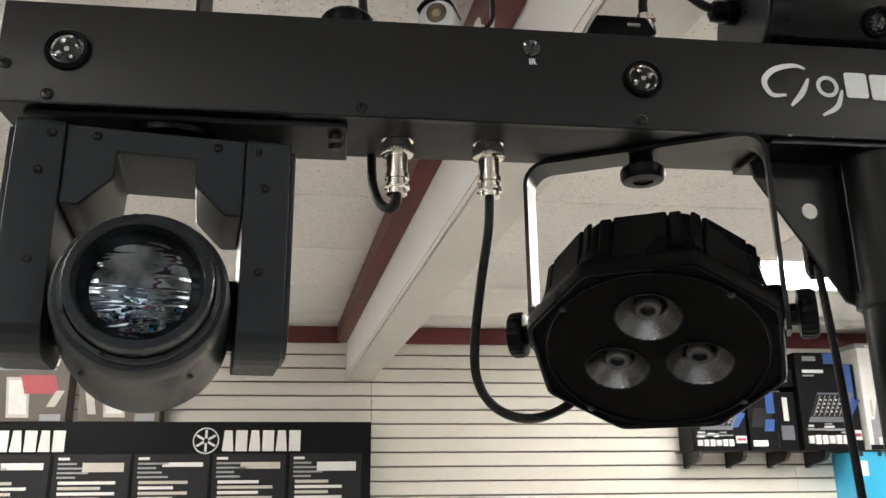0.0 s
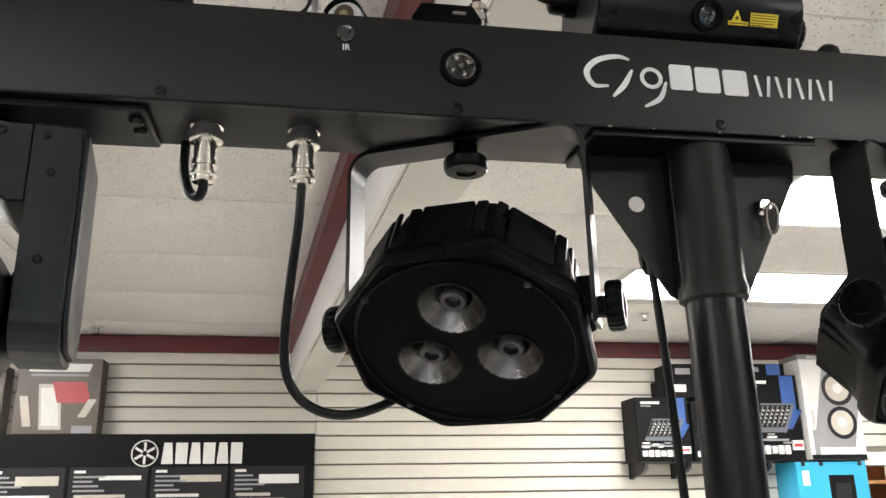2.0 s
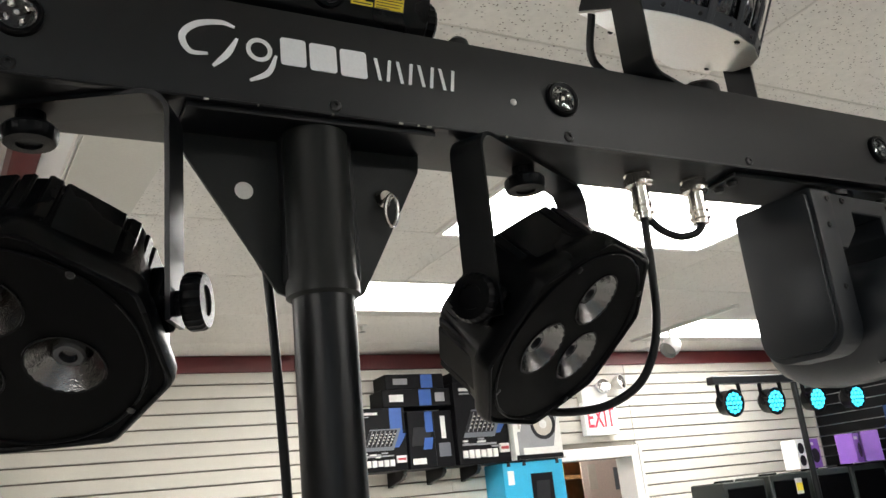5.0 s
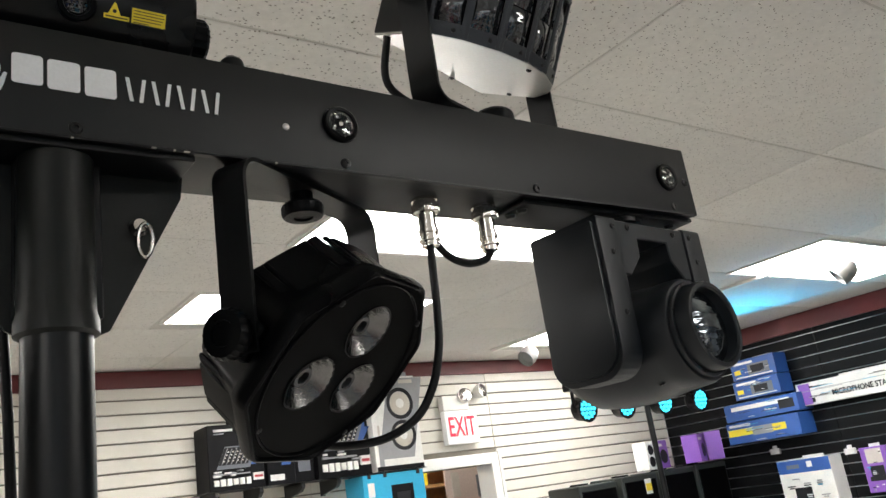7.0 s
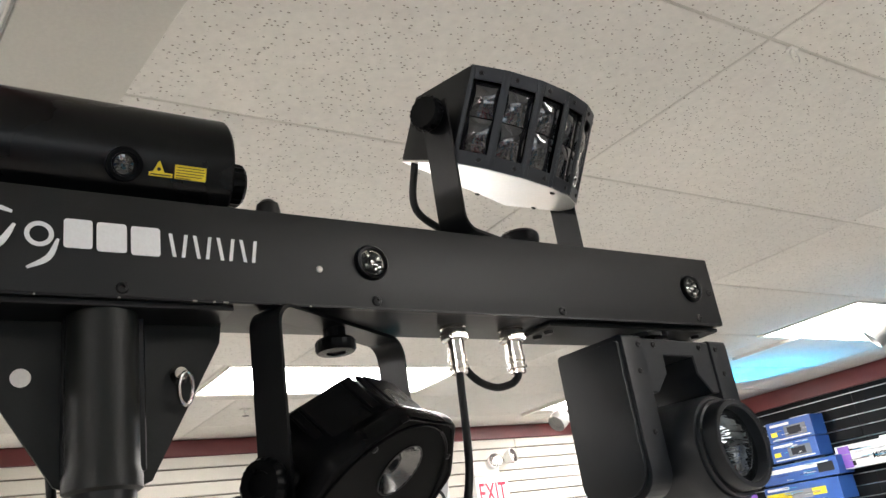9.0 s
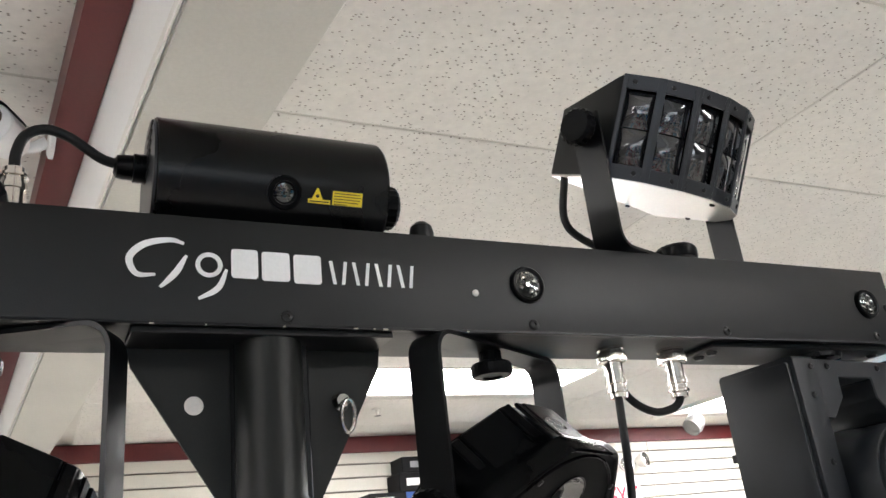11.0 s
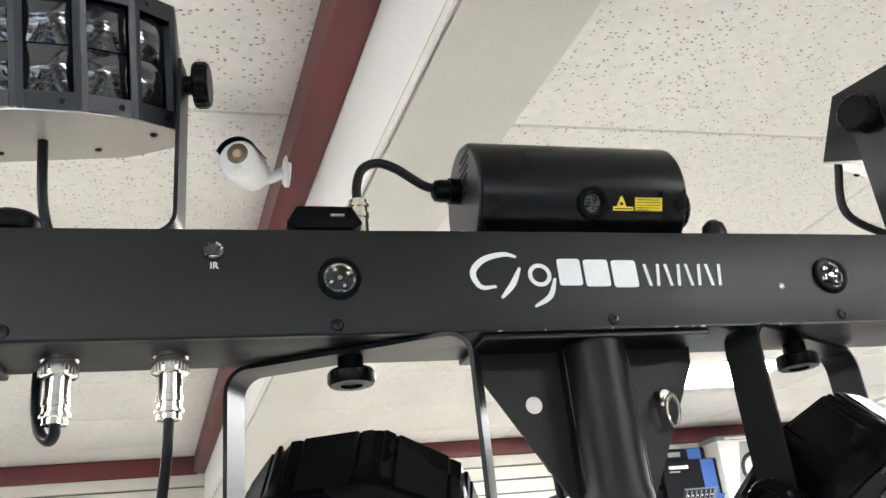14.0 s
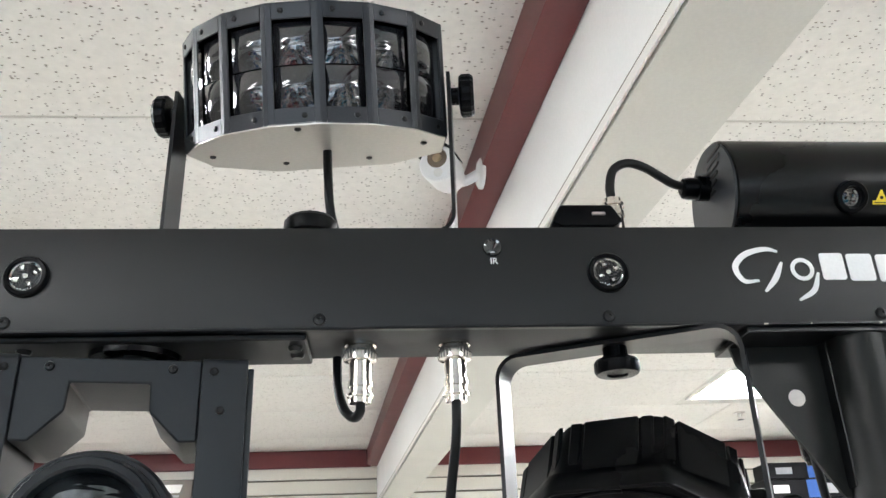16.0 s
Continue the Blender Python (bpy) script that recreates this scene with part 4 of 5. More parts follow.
part("line", box(0.0110, 0.0250, 0.0010, 0.0018, 0.0, 0.0008), INK, warn)
tag = part("warning_label", box(0.0275, 0.0500, 0.0, 0.0100, 0, 0.0005), YELLOW, case, "yellow printed warning label", lab @ at(0, -0.0060, 0.0003))
for z, a in ((0.0086, 0.0482), (0.0066, 0.0490), (0.0046, 0.0482), (0.0026, 0.0470), (0.0009, 0.0390)):
    part("line", box(0.0288, a, z - 0.0005, z, 0.0, 0.0008), INK, tag)
bm = box(0.0500, 0.0505, -0.0004, 0.0104, 0, 0.0007)
box(0.0270, 0.0275, -0.0004, 0.0104, 0, 0.0007, bm=bm), box(0.0275, 0.05, 0.0100, 0.0105, 0, 0.0007, bm=bm), box(0.0275, 0.05, -0.0005, 0, 0, 0.0007, bm=bm)
part("label_border", bm, INK, tag)
foot = prism(arc(0, 0.0455, 0.0453, 235, 305, 8) + [(0.032, 0.0), (-0.032, 0.0)], -0.06, 0.06, "yz")
bmesh.ops.transform(foot, matrix=at(0, 0, -0.0455), verts=foot.verts)
part("saddle", foot, BLACK_SATIN, laser)
part("stay", tube([(0.080, 0.012, -0.028), (0.083, 0.014, -0.0455)], 0.003, 8, 1), BLACK_SATIN, laser)

cable = thing("laser_cable", "short black power cable looping to the laser", "cable")
part("sheath", tube([(-0.165, 0.040, 2.206), (-0.165, 0.040, 2.222), (-0.160, 0.041, 2.237), (-0.148, 0.042, 2.2435), (-0.134, 0.043, 2.240), (-0.121, 0.045, 2.2325), (-0.111, 0.047, 2.2275), (-0.098, 0.050, 2.2260)], 0.0036, 12), RUBBER, cable)

pad = thing("receiver_pad", "flat black rounded receiver pad on the bar", "receiver", m=at(-0.185, 0.045, BAR_Z1))
part("shell", prism([(-0.034, 0.0125), (-0.0265, 0.0255), (0.0115, 0.0255), (0.019, 0.0125), (0.012, 0.0080), (-0.027, 0.0080)], -0.030, 0.026, bevel=0.002, segs=3), PLASTIC, pad)
part("foot", box(-0.028, 0.013, -0.022, 0.02, 0.0, 0.011, 0.001), RUBBER, pad)
part("button", box(-0.004, 0.006, -0.0312, -0.0290, 0.0165, 0.0190, 0.0006), STEEL, pad, "small bright push button")
knob = thing("thumb_screw", "small black domed thumb screw on the bar", "screw", m=at(0.118, 0.030, BAR_Z1))
part("dome", lathe([(0.0050, 0), (0.0050, 0.008), (0.0092, 0.009), (0.0098, 0.014), (0.0085, 0.020), (0.005, 0.0235), (0, 0.0245)], None, 20), SCREW, knob)

# ---- cables under the bar ----
def lead(name, label, pts, r=0.0034):
    c = thing(name, label, "cable")
    part("sheath", tube(pts, r, 12), RUBBER, c)


lead("par_cable", "black power cable hanging in a loop to the par can", [(-0.292, 0.034, 2.056), (-0.293, 0.037, 2.03), (-0.297, 0.050, 1.995), (-0.300, 0.062, 1.957), (-0.298, 0.068, 1.932), (-0.287, 0.071, 1.914), (-0.267, 0.078, 1.906), (-0.243, 0.088, 1.909), (-0.215, 0.105, 1.925), (-0.19, 0.105, 1.96)])
lead("head_cable", "black power cable bent up behind the connector", [(-0.357, 0.034, 2.056), (-0.357, 0.036, 2.049), (-0.361, 0.042, 2.046), (-0.368, 0.050, 2.053), (-0.373, 0.056, 2.070), (-0.374, 0.060, 2.093)])
lead("par_cable", "black power cable hanging in a loop to the par can", [(0.280, 0.034, 2.056), (0.279, 0.034, 2.04), (0.277, 0.034, 2.00), (0.273, 0.034, 1.968), (0.263, 0.036, 1.938), (0.249, 0.046, 1.916), (0.226, 0.070, 1.905), (0.195, 0.105, 1.912), (0.175, 0.105, 1.94)])
lead("head_cable", "black power cable looped between two connectors", [(0.343, 0.034, 2.056), (0.342, 0.034, 2.051), (0.335, 0.036, 2.045), (0.320, 0.040, 2.043), (0.305, 0.045, 2.051), (0.296, 0.050, 2.067), (0.292, 0.055, 2.093)])
lead("mains_cable", "black mains cable hanging down beside the pole", [(-0.040, 0.068, 2.094), (-0.030, 0.074, 2.03), (-0.024, 0.075, 1.95), (-0.020, 0.075, 1.85), (-0.016, 0.075, 1.70), (-0.014, 0.075, 1.45)], 0.0032)

# ---- security camera on the beam ----
cctv = thing("security_camera", "white bullet security camera on the maroon beam board", "camera", m=at(-0.227, 0.815, 2.671))
AIM = at(0, 0, 0, 90 + 8, 0, -20)
shell = part("body", lathe([(0.0, -0.062), (0.020, -0.060), (0.029, -0.050), (0.0325, -0.030), (0.0345, 0.020), (0.0345, 0.034), (0.0320, 0.0375), (0.0, 0.0375)], AIM, 40), CAM_WHITE, cctv, "white plastic barrel")
part("hood", prism(arc(0, 0, 0.0375, 25, 155, 14) + arc(0, 0, 0.0355, 155, 25, 14), -0.02, 0.047, "xy"), PLASTIC_DARK, shell, "thin black rain hood", AIM)
part("face", lathe([(0.0, 0.0385), (0.0165, 0.0385), (0.0185, 0.0378)], AIM @ at(0, 0.010, 0), 30), mat("bronze_lens_face", (0.16, 0.12, 0.085), 0.25, 0.5, grain=0.1), shell, "bronze lens face")
part("lens", lathe([(0.0, 0.042), (0.006, 0.0415), (0.0085, 0.0392)], AIM @ at(0, 0.010, 0), 24), mat("amber_lens", (0.42, 0.32, 0.20), 0.1, 0.3, coat=0.5), shell, "pale amber lens")
part("sensor_dome", lathe([(0.0, 0.0415), (0.005, 0.0405), (0.0085, 0.0376)], AIM @ at(0, -0.018, 0), 20), CARD_WHITE, shell, "small sensor dome")
part("mount_arm", tube([(0.012, 0.045, -0.004), (0.045, 0.050, 0.004), (0.069, 0.046, 0.016)], 0.010, 12), CAM_WHITE, cctv)
part("wall_plate", lathe([(0.0, 0.0), (0.030, 0.0), (0.030, 0.006), (0.024, 0.010), (0, 0.010)], at(0.0800, 0.046, 0.018, 0, -90, 5), 28), CAM_WHITE, cctv, "round white wall plate")

# ---- things along the cream wall ----
def carton(label, x0, x1, z0, z1, material, prints=(), depth=0.2, y=None, category="box", group="product boxes", name="product_box", rz=0.0):
    """A printed carton; prints are (x, z, half width, half height, material, lean) as shares of the front."""
    back = WALL_Y - 0.001 if y is None else y
    w, h = x1 - x0, z1 - z0
    c = thing(name, label, category, group, at((x0 + x1) / 2, back - depth / 2, z0, 0, 0, rz))
    body_ = part("carton", box(-w / 2, w / 2, -depth / 2, depth / 2, 0, h, 0.003, 1), material, c)
    part("flap_seam", box(-w / 2 + 0.004, w / 2 - 0.004, -0.0015, 0.0015, h - 0.0005, h + 0.0008), CARD_GREY, c)
    for k, (a, b, hw, hh, mt, lean) in enumerate(prints):
        cx, cz = w * (a - 0.5), h * b
        part("print", prism([(cx - hw * w - lean * h * hh, cz - hh * h), (cx + hw * w - lean * h * hh, cz - hh * h), (cx + hw * w + lean * h * hh, cz + hh * h), (cx - hw * w + lean * h * hh, cz + hh * h)], -depth / 2 - 0.0008 - 0.0003 * k, -depth / 2 + 0.001), mt, c)
    return c


rng = random.Random(11)


def small_print(n, mats, x0=0.06, x1=0.94, z0=0.08, z1=0.92):
    """Unreadable small print: short thin bars scattered in blocks over the front."""
    out = []
    for k in range(n):
        cx, cz = rng.uniform(x0 + 0.08, x1 - 0.08), rng.uniform(z0, z1)
        for j in range(rng.choice((1, 2, 3))):
            out.append((cx, cz - 0.035 * j, rng.uniform(0.03, 0.08), 0.010, rng.choice(mats), 0.0))
    return [p for p in out if p[1] > 0.04]


def title_blocks(cx, cz, half, hh, n, material):
    """A line of large print too small to keep: a row of short upright blocks."""
    step = 2 * half / n
    return [(cx - half + step * (k + 0.5), cz, step * 0.36, hh * (1.0 if k % 3 else 0.86), material, 0.0) for k in range(n)]


def mixer_prints():
    """Blue corner stripe, a slanted mixing desk with rows of knobs, a title line and small print."""
    out = [(0.82, 0.74, 0.12, 0.25, CARD_BLUE, 0.0), (0.86, 0.47, 0.07, 0.11, CARD_BLUE, 0.7), (0.52, 0.49, 0.30, 0.17, CARD_MID, 0.45), (0.50, 0.51, 0.27, 0.13, CARD_DARK, 0.45)]
    for k in range(6):
        out.append((0.29 + 0.085 * k, 0.51, 0.006, 0.12, CARD_GREY, 0.45))
    for j in range(4):
        for k in range(6):
            out.append((0.27 + 0.085 * k + 0.028 * j, 0.44 + 0.045 * j, 0.010, 0.008, CARD_TAN if (j + k) % 3 else CARD_WHITE, 0.0))
    out += [(0.28, 0.91, 0.17, 0.018, CARD_WHITE, 0.0), (0.20, 0.86, 0.09, 0.008, CARD_GREY, 0.0), (0.40, 0.235, 0.32, 0.010, CARD_GREY, 0.0)]
    out += title_blocks(0.40, 0.12, 0.34, 0.050, 6, CARD_WHITE)
    out += [(0.87, 0.17, 0.09, 0.055, CARD_WHITE, 0.0), (0.87, 0.17, 0.075, 0.018, CARD_RED, 0.0)]
    return out + small_print(5, [CARD_GREY, CARD_WHITE], 0.0, 0.9, 0.2, 0.3)


SHELF_Z = 2.075
carton("black mixer carton with blue stripe on wall brackets", 1.53, 1.845, SHELF_Z, 2.425, CARD_BLACK, mixer_prints())
carton("narrow black mixer carton standing on its end", 1.86, 2.03, SHELF_Z, 2.40, CARD_BLACK, [(0.35, 0.12, 0.25, 0.05, CARD_WHITE, 0), (0.5, 0.55, 0.34, 0.16, CARD_DARK, 0.2), (0.72, 0.42, 0.16, 0.10, CARD_BLUE, 0.2), (0.8, 0.8, 0.14, 0.18, CARD_BLUE, 0)])
carton("black mixer carton with blue stripe on wall brackets", 2.17, 2.525, SHELF_Z, 2.555, CARD_BLACK, mixer_prints(), 0.21)
carton("black and blue carton stacked flat on other boxes", 1.72, 2.16, 2.4265, 2.53, CARD_BLACK, [(0.2, 0.5, 0.1, 0.2, CARD_WHITE, 0), (0.62, 0.5, 0.09, 0.45, CARD_BLUE, 0), (0.84, 0.5, 0.07, 0.25, CARD_GREY, 0)], 0.19)
carton("black and blue carton stacked flat on other boxes", 1.75, 2.13, 2.532, 2.62, CARD_BLACK, [(0.25, 0.5, 0.12, 0.2, CARD_GREY, 0), (0.7, 0.5, 0.10, 0.45, CARD_BLUE, 0)], 0.18)
carton("slim black carton standing between mixer boxes", 2.035, 2.16, SHELF_Z, 2.40, CARD_BLACK, [(0.5, 0.7, 0.12, 0.2, CARD_WHITE, 0), (0.5, 0.3, 0.3, 0.12, CARD_MID, 0)], 0.18)
carton("black and blue carton stacked flat on other boxes", 2.19, 2.48, 2.556, 2.625, CARD_BLACK, [(0.3, 0.5, 0.14, 0.2, CARD_GREY, 0), (0.75, 0.5, 0.15, 0.45, CARD_BLUE, 0)], 0.18)
hs = carton("white speaker carton with a grey speaker picture", 2.54, 2.885, SHELF_Z, 2.645, CARD_WHITE, [(0.62, 0.55, 0.37, 0.43, CARD_GREY, 0.25), (0.12, 0.16, 0.045, 0.13, CARD_GREY, 0.0), (0.5, 0.025, 0.49, 0.024, CARD_BLACK, 0), (0.12, 0.40, 0.02, 0.08, CARD_TAN, 0.0), (0.80, 0.94, 0.15, 0.02, CARD_TAN, 0.0)], 0.24)
for z, r in ((0.40, 0.098), (0.205, 0.092)):
    ring_ = part("picture_ring", lathe([(r, 0), (r, 0.002), (r * 0.78, 0.002), (r * 0.76, 0.001)], at(0.045, -0.1216, z, 90), 32), CARD_DARK, hs)
    part("picture_cone", lathe([(r * 0.75, 0), (r * 0.72, 0.0012), (r * 0.25, 0.0012), (0, 0.0022)], at(0.045, -0.1216, z, 90), 28), CARD_TAN, hs)
    part("picture_dome", lathe([(r * 0.30, 0.0014), (r * 0.2, 0.0030), (0, 0.0036)], at(0.045, -0.1216, z, 90), 20), CARD_WHITE, hs)
carton("grey carton lying on top of the speaker carton", 2.56, 2.86, 2.646, 2.679, CARD_GREY, [(0.5, 0.5, 0.3, 0.2, CARD_WHITE, 0)], 0.2)
carton("cyan blue carton with a dark speaker window", 2.445, 2.880, 1.66, 2.0655, CARD_CYAN, [(0.62, 0.52, 0.18, 0.30, CARD_BLACK, 0), (0.62, 0.55, 0.11, 0.16, CARD_DARK, 0.1), (0.12, 0.78, 0.05, 0.10, CARD_WHITE, 0)], 0.22)


def wall_bracket(x, z=SHELF_Z):
    b = thing("shelf_bracket", "black steel slat-wall shelf bracket", "bracket", "shelf brackets", at(x, WALL_Y, z))
    part("arm", prism([(-0.0, -0.004), (-0.22, -0.004), (-0.225, -0.030), (-0.19, -0.055), (0.0, -0.085)], -0.012, 0.012, "yz", 0.002), BLACK_SATIN, b)
    part("hook", box(-0.016, 0.016, -0.006, 0.0, -0.088, 0.0, 0.001), BLACK_SATIN, b)


for x in (1.56, 1.81, 2.06, 2.29, 2.49, 2.60, 2.84):
    wall_bracket(x)
shelf = thing("wall_shelf", "thin black metal wall shelf on brackets", "shelf", m=at(0, WALL_Y, SHELF_Z - 0.004))
part("board", box(1.50, 2.90, -0.235, -0.001, 0, 0.0035), BLACK_SATIN, shelf)
low = thing("wall_shelf", "white lower wall shelf holding a blue carton", "shelf", m=at(0, WALL_Y, 1.64))
part("board", box(1.62, 2.92, -0.28, -0.001, 0, 0.018, 0.002), PAINT_WHITE, low)

# instrument cartons above the display panel
def accordion_box(x0, x1, z0, z1, y):
    return carton("dark instrument carton with red and white picture on the display", x0, x1, z0, z1, CARD_BROWN, [(0.5, 0.88, 0.36, 0.055, CARD_WHITE, 0.3), (0.5, 0.78, 0.34, 0.015, CARD_GREY, 0), (0.42, 0.36, 0.13, 0.30, CARD_TAN, -0.1), (0.42, 0.36, 0.10, 0.25, CARD_WHITE, -0.1), (0.66, 0.55, 0.20, 0.14, CARD_RED, -0.3), (0.86, 0.34, 0.05, 0.12, CARD_TAN, 0.5), (0.14, 0.30, 0.05, 0.20, CARD_TAN, -0.2), (0.82, 0.06, 0.12, 0.05, CARD_GREY, 0)], 0.12, y)


accordion_box(-1.735, -1.325, 2.236, 2.618, 4.14)
accordion_box(-2.215, -1.79, 2.236, 2.58, 4.14)
accordion_box(-2.70, -2.26, 2.236, 2.60, 4.14)

panel = thing("keyboard_display", "black keyboard display panel with white maker's sign and cards", "display", m=at(0, WALL_Y, 0))
part("back_panel", box(-3.2, -0.228, -0.16, -0.001, 0.9, 2.234, 0.003), CARD_BLACK, panel, "matt black display panel")
def sign(x):
    disc = part("sign_disc", lathe([(0.066, 0), (0.066, 0.002), (0.060, 0.0022), (0.060, 0.0015)], at(x, -0.1602, 2.138, 90), 36), CARD_WHITE, panel, "white round emblem")
    for k in range(6):
        a = radians(60 * k)
        own = box(-0.006, 0.006, 0.012, 0.054, 0.0, 0.0022)
        bmesh.ops.rotate(own, cent=(0, 0, 0), matrix=Matrix.Rotation(a, 3, "Z"), verts=own.verts)
        part("spoke", own, CARD_WHITE, disc, m=at(x, -0.1602, 2.138, 90))
    for k in range(6):
        xx = x + 0.082 + 0.068 * k
        lean = 0.010 if k % 2 == 0 else 0.0
        part("sign_block", prism([(xx, 2.085), (xx + 0.058, 2.085), (xx + 0.058 - lean, 2.19), (xx + lean, 2.19)], -0.1622, -0.1602), CARD_WHITE, panel, "white sign block")


sign(-1.075), sign(-2.25)
for k in range(7):
    x0 = -0.645 - 0.388 * k
    card = part("info_card", box(x0, x0 + 0.370, -0.1665, -0.1602, 1.78, 2.072, 0.002), CARD_DARK, panel, "framed product information card")
    part("print_line", box(x0 + 0.02, x0 + 0.075, -0.1675, -0.1660, 2.043, 2.056), CARD_WHITE, card)
    part("print_block", box(x0 + 0.14, x0 + 0.34, -0.1675, -0.1660, 1.985 + 0.012 * (k % 3), 2.03), CARD_WHITE if k % 2 == 0 else CARD_TAN, card)
    for j in range(4):
        part("print_line", box(x0 + 0.02, x0 + 0.11 + 0.03 * ((j + k) % 3), -0.1675, -0.1660, 2.020 - 0.022 * j, 2.030 - 0.022 * j), CARD_GREY, card)
    for j in range(5):
        part("print_line", box(x0 + 0.03, x0 + 0.20 + 0.035 * ((j * 2 + k) % 4), -0.1675, -0.1660, 1.925 - 0.026 * j, 1.940 - 0.026 * j), CARD_WHITE if (j + k) % 2 else CARD_TAN, card)

# ---- door and what stands beyond it ----
F = 0.075
door = structure("door_1", box(DOOR_X1 - 0.001, DOOR_X1 + F, WALL_Y - 0.03, WALL_Y + 0.15, 0, DOOR_Z + F, 0.004), PAINT_WHITE, "white painted door frame round an open doorway", "door")
part("frame_head", box(DOOR_X0 - F, DOOR_X1 - 0.002, WALL_Y - 0.03, WALL_Y + 0.15, DOOR_Z, DOOR_Z + F, 0.004), PAINT_WHITE, door)
part("frame_side", box(DOOR_X0 - F, DOOR_X0, WALL_Y - 0.03, WALL_Y + 0.15, 0, DOOR_Z - 0.001, 0.004), PAINT_WHITE, door)
part("outer_lip", box(DOOR_X1 + F - 0.015, DOOR_X1 + F + 0.01, WALL_Y - 0.04, WALL_Y - 0.02, 0, DOOR_Z + F + 0.01, 0.003), PAINT_WHITE, door)
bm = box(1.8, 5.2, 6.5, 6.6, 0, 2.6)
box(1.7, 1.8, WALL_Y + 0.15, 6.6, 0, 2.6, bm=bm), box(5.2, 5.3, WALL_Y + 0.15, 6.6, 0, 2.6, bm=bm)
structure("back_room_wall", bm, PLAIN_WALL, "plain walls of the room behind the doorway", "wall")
structure("back_room_ceiling", box(1.7, 5.3, WALL_Y + 0.15, 6.6, 2.6, 2.66), PAINT_WHITE, "plain ceiling of the room behind", "ceiling")
# Out-of-sight lamp added to light what stands beyond the doorway.
back_fill_lamp = thing("ceiling_light", "unseen light added to fill the room behind the door", "ceiling light", "ceiling lights", at(3.4, 5.3, 2.597))
part("diffuser", box(-0.6, 0.6, -0.25, 0.25, -0.02, 0), TUBE_LIGHT, back_fill_lamp, "glowing white diffuser")
case_ = thing("bookcase", "warm pine bookcase with papers and boxes behind the door", "bookcase", m=at(4.15, 5.35, 0))
part("back", box(-1.35, 1.0, 0.29, 0.31, 0, 2.5), WOOD, case_)
for x in (-1.35, -0.56, 0.23, 0.98):
    part("upright", box(x, x + 0.03, -0.02, 0.288, 0, 2.45, 0.002), WOOD, case_)
for z in (0.3, 0.75, 1.2, 1.62, 1.97, 2.30):
    part("shelf_board", box(-1.32, 0.98, -0.015, 0.288, z, z + 0.028, 0.002), WOOD, case_)
board_ = thing("notice_board", "pinned paper notices on a pale sheet", "notice board", m=at(4.18, 5.31, 1.55))
part("sheet", box(-0.16, 0.30, 0.0, 0.012, 0.0, 0.62), mat("pinkish_paper", (0.55, 0.45, 0.40), 0.8, grain=0.06, grain_size=60), board_)
for x, z, w, h, mt in ((0.16, 0.30, 0.12, 0.18, CARD_MID), (0.02, 0.08, 0.10, 0.14, CARD_TAN), (0.18, 0.08, 0.09, 0.12, CARD_WHITE), (-0.1, 0.32, 0.08, 0.2, CARD_TAN)):
    part("notice", box(x, x + w, -0.004, 0.0, z, z + h), mt, board_)
for k, (x, w, h, mt) in enumerate(((3.66, 0.07, 0.20, CARD_WHITE), (3.75, 0.05, 0.23, CARD_BLUE), (3.82, 0.09, 0.15, YELLOW), (3.60, 0.05, 0.16, CARD_DARK))):
    bk = thing("binder", "paper binder standing on the pine shelf", "binder", "binders", at(x, 5.40, 1.998))
    part("cover", box(0, w, 0, 0.2, 0, h, 0.002), mt, bk)
for k, (x, w, h, mt) in enumerate(((3.62, 0.12, 0.14, CARD_DARK), (3.76, 0.08, 0.22, CARD_BLUE), (3.86, 0.10, 0.12, CARD_WHITE))):
    bk = thing("binder", "paper binder standing on the pine shelf", "binder", "binders", at(x, 5.40, 1.648))
    part("cover", box(0, w, 0, 0.2, 0, h, 0.002), mt, bk)

# exit sign with its emergency lamps
ex = thing("exit_sign", "white exit sign with red letters and two emergency lamps", "exit sign", m=at(3.36, WALL_Y - 0.001, 2.205))
part("case", box(-0.135, 0.135, -0.055, 0, 0, 0.222, 0.005, 2), SIGN_WHITE, ex)
part("letters", text_mesh("EXIT", 0.185, 0.001, 0.002), SIGN_RED, ex, "red letters EXIT", at(-0.005, -0.0575, 0.108, 90) @ Matrix.Diagonal((0.60, 1.0, 1.0, 1.0)))
top = part("lamp_head", box(-0.14, 0.075, -0.06, 0, 0.224, 0.325, 0.006, 2), PAINT_WHITE, ex, "cream emergency lamp housing")
for x, z, rz in ((0.035, 0.318, -12), (0.185, 0.343, 22)):
    mm = at(x, -0.075, z, 80, 0, rz)
    lm = part("emergency_lamp", lathe([(0.0, -0.055), (0.025, -0.050), (0.042, -0.03), (0.050, 0.0), (0.052, 0.020), (0.047, 0.022)], mm, 28), PAINT_WHITE, top, "round emergency lamp")
    part("lamp_glass", lathe([(0.047, 0.020), (0.02, 0.026), (0, 0.027)], mm, 24), REFLECTOR, top, "silvery lamp glass")

